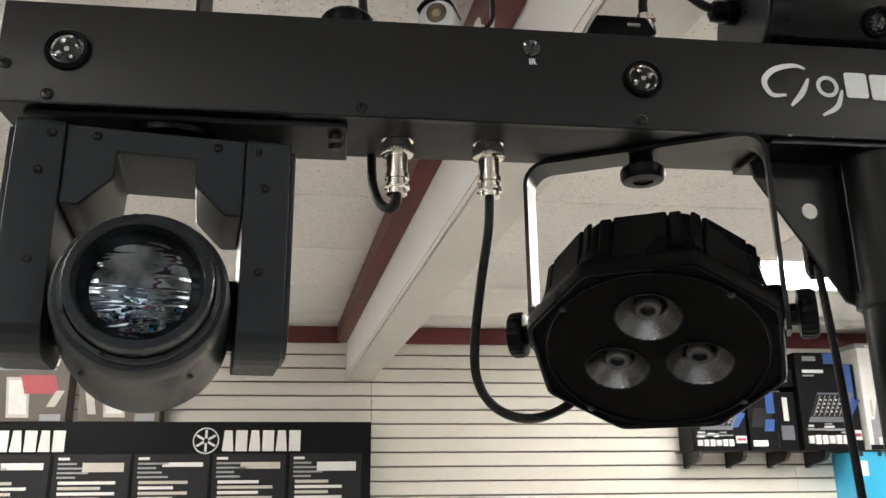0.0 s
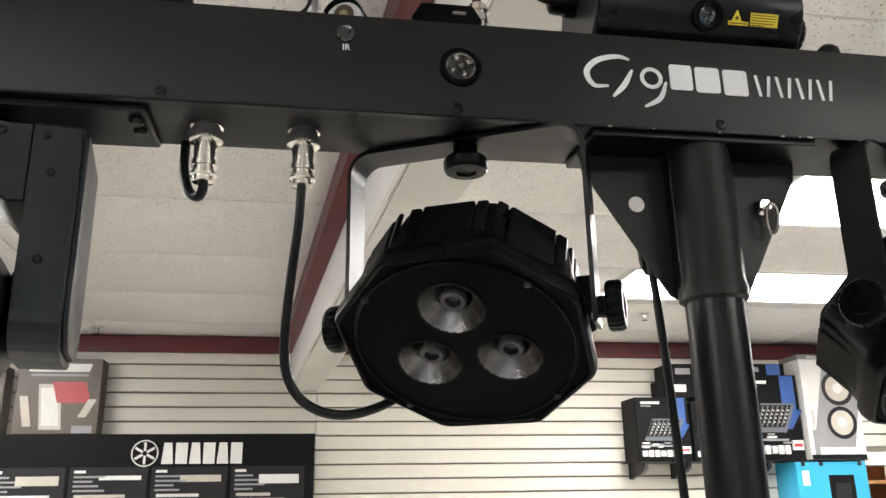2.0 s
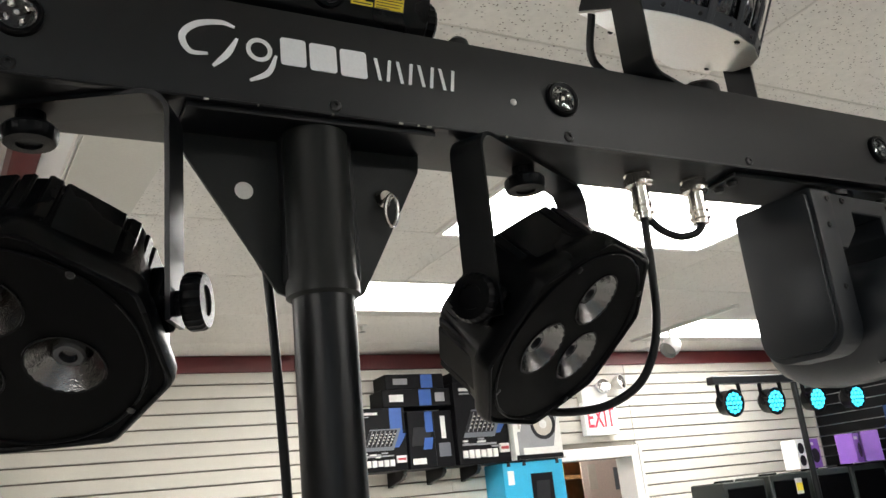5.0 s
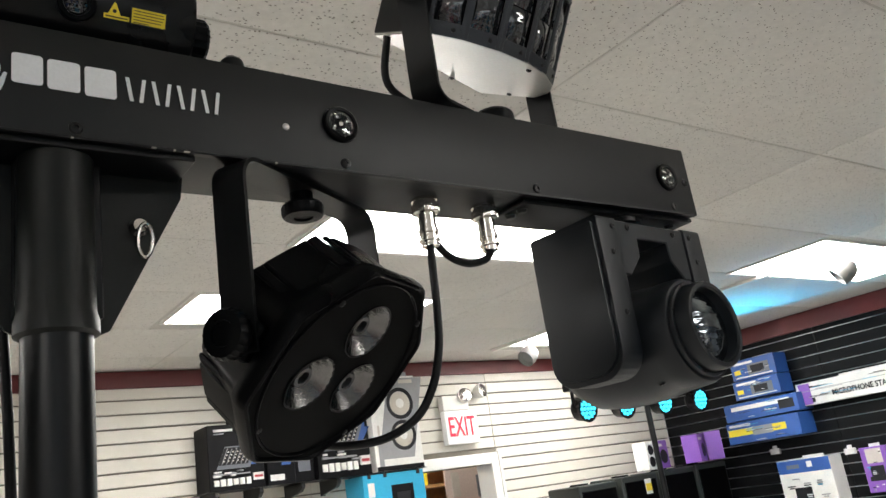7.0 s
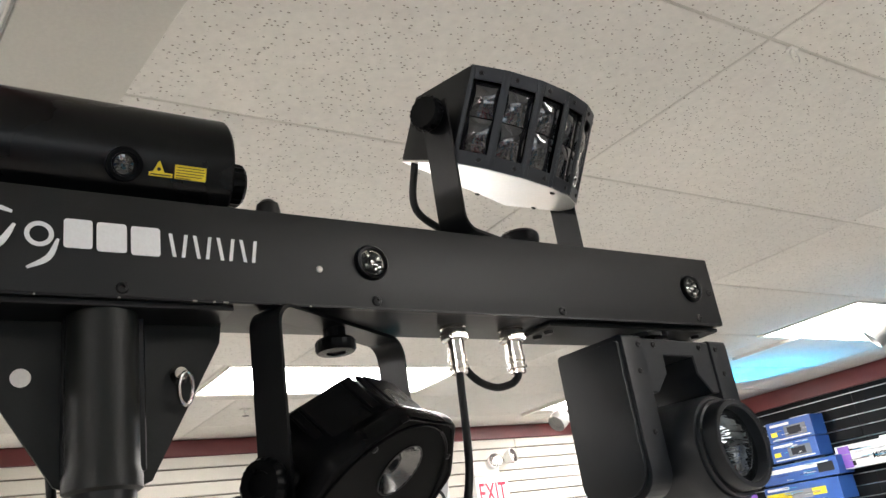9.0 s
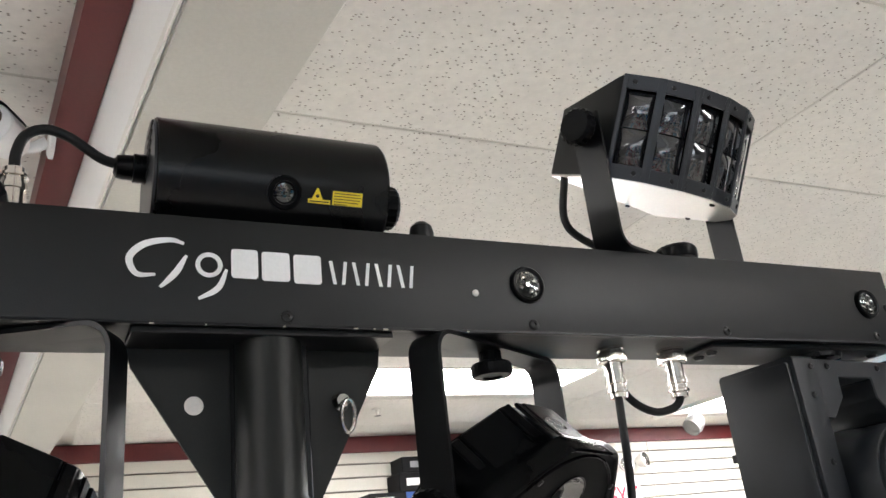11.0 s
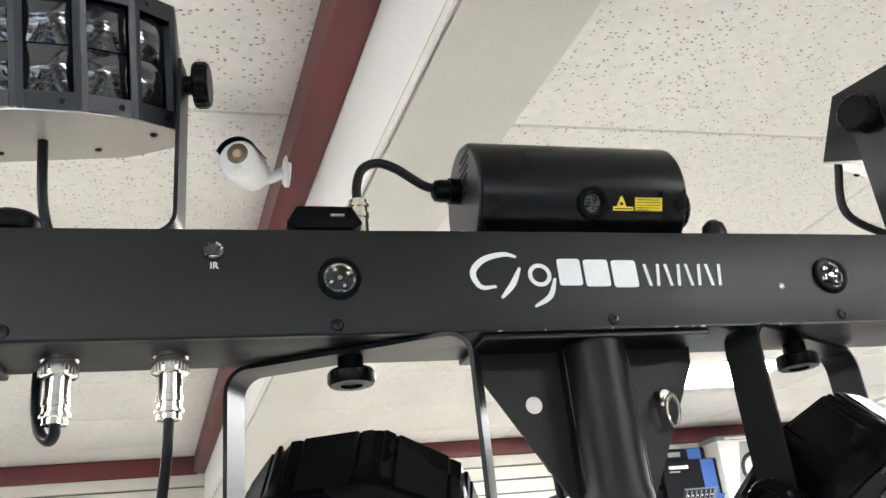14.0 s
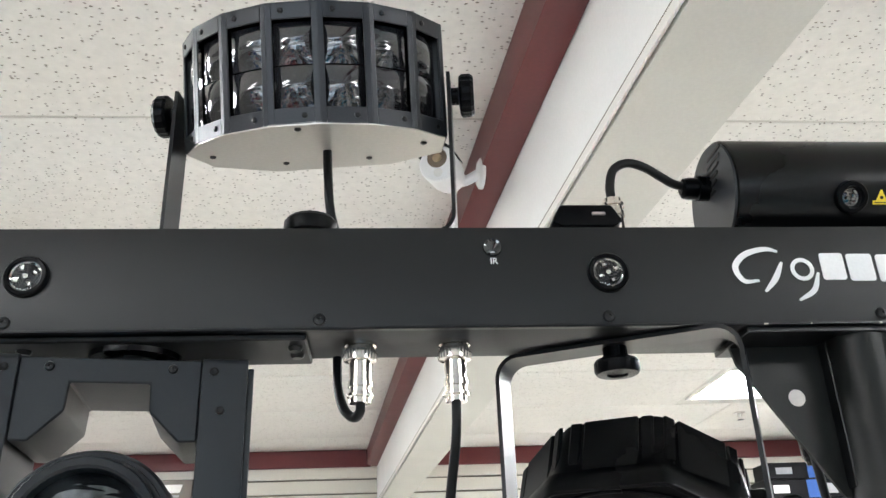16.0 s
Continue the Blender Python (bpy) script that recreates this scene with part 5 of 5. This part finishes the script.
# ---- far stage lights, speakers and boxes by the black wall ----
def led_par(x, y, z):
    p = thing("led_par", "small black par can glowing cyan on a light stand bar", "par light", "far par lights", at(x, y, z))
    s = part("can", lathe([(0.0, 0.085), (0.05, 0.080), (0.075, 0.05), (0.080, -0.02), (0.086, -0.03), (0.078, -0.034), (0.070, -0.03)], at(0, 0, 0, 90 - 180 + 8), 28), PLASTIC, p)
    face_m = at(0, 0, 0, 90 + 8)
    part("disc", lathe([(0.0, 0.026), (0.070, 0.026)], face_m, 28), PLASTIC_DARK, p)
    for r, cnt in ((0.0, 1), (0.030, 6), (0.055, 12)):
        for k in range(cnt):
            a = 2 * math.pi * k / cnt
            part("led", lathe([(0.0115, 0.0265), (0.0105, 0.030), (0, 0.032)], face_m @ at(r * math.cos(a), r * math.sin(a), 0), 10), LED_CYAN, p)
    part("bracket", bent_strip([(-0.09, -0.02), (-0.09, 0.10)] + arc(-0.075, 0.105, 0.015, 180, 90, 4) + arc(0.075, 0.105, 0.015, 90, 0, 4) + [(0.09, 0.10), (0.09, -0.02)], 0.03, 0.003), PLASTIC, p)


LED_Y = 3.35
for x in (3.79, 4.155, 4.545, 4.935):
    led_par(x, LED_Y, 2.285)
rig = thing("light_stand", "far black light stand with a cross bar", "stand", m=at(4.44, LED_Y + 0.05, 0))
part("cross_bar", box(-0.74, 0.62, -0.03, 0.03, 2.408, 2.458, 0.004), BLACK_SATIN, rig)
part("pole", lathe([(0.0, 0.05), (0.02, 0.05), (0.02, 2.407)], None, 20), BLACK_SATIN, rig)
for k in range(3):
    a = radians(30 + 120 * k)
    part("leg", tube([(0.02 * math.cos(a), 0.02 * math.sin(a), 0.7), (0.55 * math.cos(a), 0.55 * math.sin(a), 0.012)], 0.012, 10, 1), BLACK_SATIN, rig)

rack = thing("display_rack", "low black display rack holding loudspeakers", "rack", m=at(4.55, 3.82, 0))
part("deck", box(-0.75, 0.93, -0.30, 0.32, 1.14, 1.18, 0.003), BLACK_SATIN, rack)
for x in (-0.72, 0.08, 0.88):
    for y in (-0.27, 0.29):
        part("leg", box(x - 0.02, x + 0.02, y - 0.02, y + 0.02, 0, 1.14, 0.002), BLACK_SATIN, rack)


def speaker(x, y, z, w, d, h, rz=0):
    s = thing("loudspeaker", "black textured loudspeaker cabinet on a display rack", "loudspeaker", "loudspeakers", at(x, y, z, 0, 0, rz))
    part("cabinet", prism([(-w / 2, -d / 2), (w / 2, -d / 2), (w * 0.36, d / 2), (-w * 0.36, d / 2)], 0, h, "xy", 0.018, 3), SPEAKER, s)
    part("grille", box(-w / 2 + 0.025, w / 2 - 0.025, -d / 2 - 0.006, -d / 2 + 0.002, 0.03, h - 0.04, 0.004), PLASTIC_DARK, s)
    part("handle", box(-0.07, 0.07, -0.02, 0.02, h - 0.001, h + 0.012, 0.005, 2), PLASTIC, s)


for x, h in ((4.03, 0.64), (4.44, 0.655), (4.86, 0.66), (5.24, 0.665)):
    speaker(x, 3.78, 1.1805, 0.37, 0.36, h)
speaker_tag = thing("price_tag", "orange and white price tag on a speaker", "price tag", m=at(4.50, 3.588, 1.70))
part("card", box(-0.03, 0.03, -0.004, -0.0005, 0, 0.10), CARD_WHITE, speaker_tag)
part("band", box(-0.028, 0.028, -0.006, -0.0035, 0.02, 0.07), YELLOW, speaker_tag)


def purple_box(x, y, z, w, h, rz, white_side):
    c = thing("microphone_box", "purple microphone carton standing on a loudspeaker", "box", "purple boxes", at(x, y, z, 0, 0, rz))
    part("carton", box(-w / 2, w / 2, -0.06, 0.06, 0, h, 0.003), CARD_PURPLE, c)
    part("print", lathe([(0.05, 0), (0.05, 0.002), (0, 0.003)], at(w * 0.12, -0.0602, h * 0.42, 90), 20), CARD_DARK, c)
    part("print", box(-w * 0.4, w * 0.1, -0.0618, -0.059, h * 0.78, h * 0.88), CARD_WHITE, c)
    if white_side:
        part("side_print", box(-w / 2 - 0.11, -w / 2 - 0.0005, -0.06, 0.055, 0, h, 0.003), CARD_WHITE, c)
        for z in (0.28, 0.70):
            part("picture_cone", lathe([(0.038, 0), (0.036, 0.003), (0, 0.001)], at(-w / 2 - 0.055, -0.0602, h * z, 90), 20), CARD_BLACK, c)


purple_box(4.88, 3.80, 1.8525, 0.19, 0.20, 10, True)
purple_box(5.12, 3.62, 1.8575, 0.20, 0.20, 25, False)
purple_box(5.33, 3.62, 1.8575, 0.18, 0.21, 50, False)

# boxes and packs hung on the black wall; x is the wall's own depth
def side_carton(label, y0, y1, z0, z1, material, prints=(), depth=0.16, name="product_box"):
    w, h = y1 - y0, z1 - z0
    c = thing(name, label, "box", "black wall boxes", at(RIGHT_X - 0.001 - depth / 2, (y0 + y1) / 2, z0, 0, 0, -90))
    part("carton", box(-w / 2, w / 2, -depth / 2, depth / 2, 0, h, 0.003), material, c)
    extra = [p[:5] for p in small_print(9, [CARD_WHITE, CARD_GREY, CARD_CYAN, CARD_DARK])] if h > 0.1 else []
    for k, (a, b, hw, hh, mt) in enumerate(list(prints) + extra):
        part("print", box(w * (a - 0.5 - hw), w * (a - 0.5 + hw), -depth / 2 - 0.0008 - 0.0003 * k, -depth / 2 + 0.001, h * (b - hh), h * (b + hh)), mt, c)
    part("hang_tab", box(-w * 0.2, w * 0.2, depth / 2 - 0.012, depth / 2 - 0.004, h, h + 0.02), CARD_WHITE, c)
    return c


BLUE_P = [(0.30, 0.82, 0.22, 0.06, CARD_WHITE), (0.62, 0.45, 0.24, 0.26, CARD_MID), (0.60, 0.45, 0.15, 0.18, CARD_DARK), (0.14, 0.40, 0.07, 0.11, YELLOW), (0.5, 0.12, 0.42, 0.03, CARD_WHITE)]
side_carton("bright blue carton with pictures on the black wall", 2.93, 3.30, 2.385, 2.53, CARD_BLUE, BLUE_P)
side_carton("bright blue carton with pictures on the black wall", 2.93, 3.31, 2.245, 2.380, CARD_BLUE, BLUE_P, 0.17)
side_carton("wide blue carton with a yellow band on the black wall", 2.82, 3.43, 2.10, 2.225, CARD_BLUE, [(0.5, 0.7, 0.4, 0.12, CARD_WHITE), (0.85, 0.5, 0.1, 0.25, CARD_DARK)], 0.18)
side_carton("wide blue carton with a yellow band on the black wall", 2.84, 3.44, 1.94, 2.09, CARD_BLUE, [(0.42, 0.52, 0.40, 0.16, YELLOW), (0.5, 0.5, 0.14, 0.2, CARD_GREY), (0.2, 0.85, 0.15, 0.06, CARD_WHITE)], 0.19)
mic = side_carton("long white and purple stand carton on the black wall", 1.90, 2.86, 2.12, 2.275, CARD_WHITE, [(0.065, 0.5, 0.045, 0.46, CARD_PURPLE), (0.15, 0.78, 0.045, 0.04, CARD_DARK), (0.12, 0.20, 0.012, 0.10, CARD_DARK), (0.55, 0.66, 0.40, 0.012, CARD_GREY), (0.20, 0.62, 0.16, 0.010, CARD_GREY)], 0.10)
part("letters", text_mesh("MICROPHONE STAND", 0.052, 0.0008, 0.0012), CARD_BLACK, mic, "black letters MICROPHONE STAND", at(0.005, -0.0545, 0.055, 90) @ Matrix.Diagonal((0.86, 1.0, 1.0, 1.0)))
side_carton("white carton with a blue printed lid on the black wall", 2.72, 3.12, 1.40, 1.775, CARD_WHITE, [(0.5, 0.88, 0.495, 0.115, CARD_BLUE), (0.30, 0.88, 0.12, 0.035, CARD_MID), (0.62, 0.90, 0.05, 0.05, CARD_WHITE), (0.40, 0.40, 0.16, 0.10, CARD_DARK)], 0.16)
side_carton("purple blister pack hanging on the black wall", 2.38, 2.56, 1.50, 1.79, CARD_PURPLE, [(0.5, 0.80, 0.30, 0.16, CARD_TAN), (0.5, 0.42, 0.26, 0.16, CARD_DARK), (0.45, 0.30, 0.30, 0.05, CARD_DARK)], 0.05)
side_carton("small white ticket on the black wall", 3.16, 3.24, 1.83, 1.87, CARD_WHITE, (), 0.02, "price_ticket")
side_carton("small white ticket on the black wall", 2.60, 2.68, 1.76, 1.80, CARD_WHITE, (), 0.02, "price_ticket")

# track spot under the ceiling
spot = thing("ceiling_spot", "white spot lamp hanging from a ceiling track", "spot lamp", "ceiling spots", at(3.95, 1.56, CEIL_Z))
part("stem", lathe([(0.008, 0), (0.008, -0.06), (0, -0.06)], None, 12), PAINT_WHITE, spot)
# White hood with a grey base: its backlit shade is in the colour.
part("hood", lathe([(0.0, 0.066), (0.024, 0.062), (0.044, 0.046), (0.056, 0.020), (0.059, -0.008), (0.055, -0.034), (0.056, -0.046), (0.050, -0.046), (0.042, -0.02), (0.0, -0.01)], at(0.01, 0, -0.115, 55, 0, 35), 28), mat("backlit_white_enamel", (0.30, 0.295, 0.28), 0.4, grain=0.04, grain_size=200, stain=0.05), spot, "white bell-shaped lamp hood")
track = thing("lamp_track", "white lighting track under the ceiling", "track", m=at(3.95, 1.56, CEIL_Z))
part("rail", box(-0.014, 0.014, -0.08, 0.85, -0.018, -0.001, 0.002), PAINT_WHITE, track)
copy_thing(spot, at(3.46, 3.42, CEIL_Z, 0, 0, 60))
copy_thing(track, at(3.46, 2.92, CEIL_Z))


def sprinkler(x, y):
    s = thing("sprinkler", "small dark fire sprinkler head under the ceiling", "sprinkler", "sprinklers", at(x, y, CEIL_Z))
    part("rose", lathe([(0.030, 0), (0.028, -0.004), (0.010, -0.006), (0.009, -0.022), (0.004, -0.024), (0.004, -0.034), (0, -0.034)], None, 20), STEEL, s)
    part("deflector", lathe([(0, -0.034), (0.017, -0.0345), (0.017, -0.036), (0, -0.037)], None, 16), SCREW, s)


sprinkler(1.40, 3.40), sprinkler(-1.36, 3.95)
clip = thing("ceiling_clip", "small white wire display clip under the ceiling", "clip", m=at(1.36, 0.212, CEIL_Z))
part("base", box(-0.012, 0.012, -0.008, 0.008, -0.004, 0.0, 0.001), PAINT_WHITE, clip)
for s in (-1, 1):
    part("prong", tube([(s * 0.004, 0, -0.003), (s * 0.012, 0, -0.012), (s * 0.014, 0, -0.026), (s * 0.007, 0, -0.034)], 0.0014, 8), PAINT_WHITE, clip)

def gondola(x, y, rz):
    g = thing("shop_shelf", "black shop shelf unit filled with coloured cartons", "shelf", "shop shelves", at(x, y, 0, 0, 0, rz))
    part("back", box(-1.0, 1.0, -0.02, 0.02, 0, 1.75), CARD_DARK, g)
    for z in (0.25, 0.75, 1.25, 1.74):
        part("shelf_board", box(-1.0, 1.0, 0.0205, 0.40, z, z + 0.025), PAINT_WHITE, g)
    for sx in (-1.0, 0.97):
        part("side", box(sx, sx + 0.03, 0.0205, 0.40, 0, 0.249), CARD_DARK, g)
    m = at(x, y, 0, 0, 0, rz)
    for z in (0.275, 0.775, 1.275, 1.765):
        px = -0.95
        while px < 0.75:
            w, hh = rng.uniform(0.14, 0.34), rng.uniform(0.18, 0.40)
            c = thing("product_box", "plain coloured carton on a shop shelf", "box", "shelf boxes", m @ at(px + w / 2, 0.22, z + 0.0005))
            part("carton", box(-w / 2, w / 2, -0.13, 0.13, 0, hh, 0.004), rng.choice([CARD_WHITE, CARD_BLUE, CARD_WHITE, CARD_CYAN, CARD_TAN, CARD_BLACK, CARD_RED, CARD_GREY]), c)
            part("print", box(-w * 0.35, w * 0.30, 0.1295, 0.1315, hh * 0.4, hh * 0.75), rng.choice([CARD_DARK, CARD_WHITE, CARD_MID]), c)
            px += w + rng.uniform(0.02, 0.10)


gondola(-2.1, -2.6, 0), gondola(0.2, -2.7, 0), gondola(2.5, -2.5, 0)

# slats of the walls, each a board of its own
def slats(parent, spans, z_lo, z_hi, material, along, depth=0.016, half=0.0045):
    cache = {}
    k0 = math.ceil((z_lo - GROOVE_Z) / PITCH)
    k = k0
    while GROOVE_Z + PITCH * k < z_hi:
        z0, z1 = GROOVE_Z + PITCH * k + half, min(GROOVE_Z + PITCH * (k + 1) - half, z_hi)
        for a, b, zmin in spans:
            if z1 - z0 < 0.01 or z0 < zmin:
                continue
            key = (round(b - a, 4), round(z1 - z0, 4))
            if key not in cache:
                L, H_ = key
                own = box(-L / 2 + 0.001, L / 2 - 0.001, 0, depth, 0, H_, 0.0022) if along == "x" else box(0, depth, -L / 2 + 0.001, L / 2 - 0.001, 0, H_, 0.0022)
                cache[key] = finish("slat", own, material)
            ob = new("slat", cache[key])
            ob.parent = parent
            ob.location = ((a + b) / 2, WALL_Y, z0) if along == "x" else (RIGHT_X, (a + b) / 2, z0)
        k += 1


slats(wall_north, [(-4.59, -2.66, 0), (-2.66, -0.223, 0), (-0.223, 2.215, 0), (2.215, DOOR_X0 - F, 0), (DOOR_X0 - F, DOOR_X1 + F, DOOR_Z + F - 0.005), (DOOR_X1 + F, RIGHT_X, 0)], 0.1, TRIM_Z + 0.02, WALL_WHITE, "x")
slats(wall_east, [(-2.2, 0.24, 0), (0.24, 2.68, 0), (2.68, WALL_Y - 0.001, 0)], 0.1, TRIM_Z + 0.02, WALL_BLACK, "y", 0.016, 0.003)
structure("baseboard", box(LEFT_X, DOOR_X0 - F - 0.01, WALL_Y - 0.02, WALL_Y + 0.01, 0, 0.1, 0.003), PAINT_WHITE, "white painted baseboard", "baseboard")
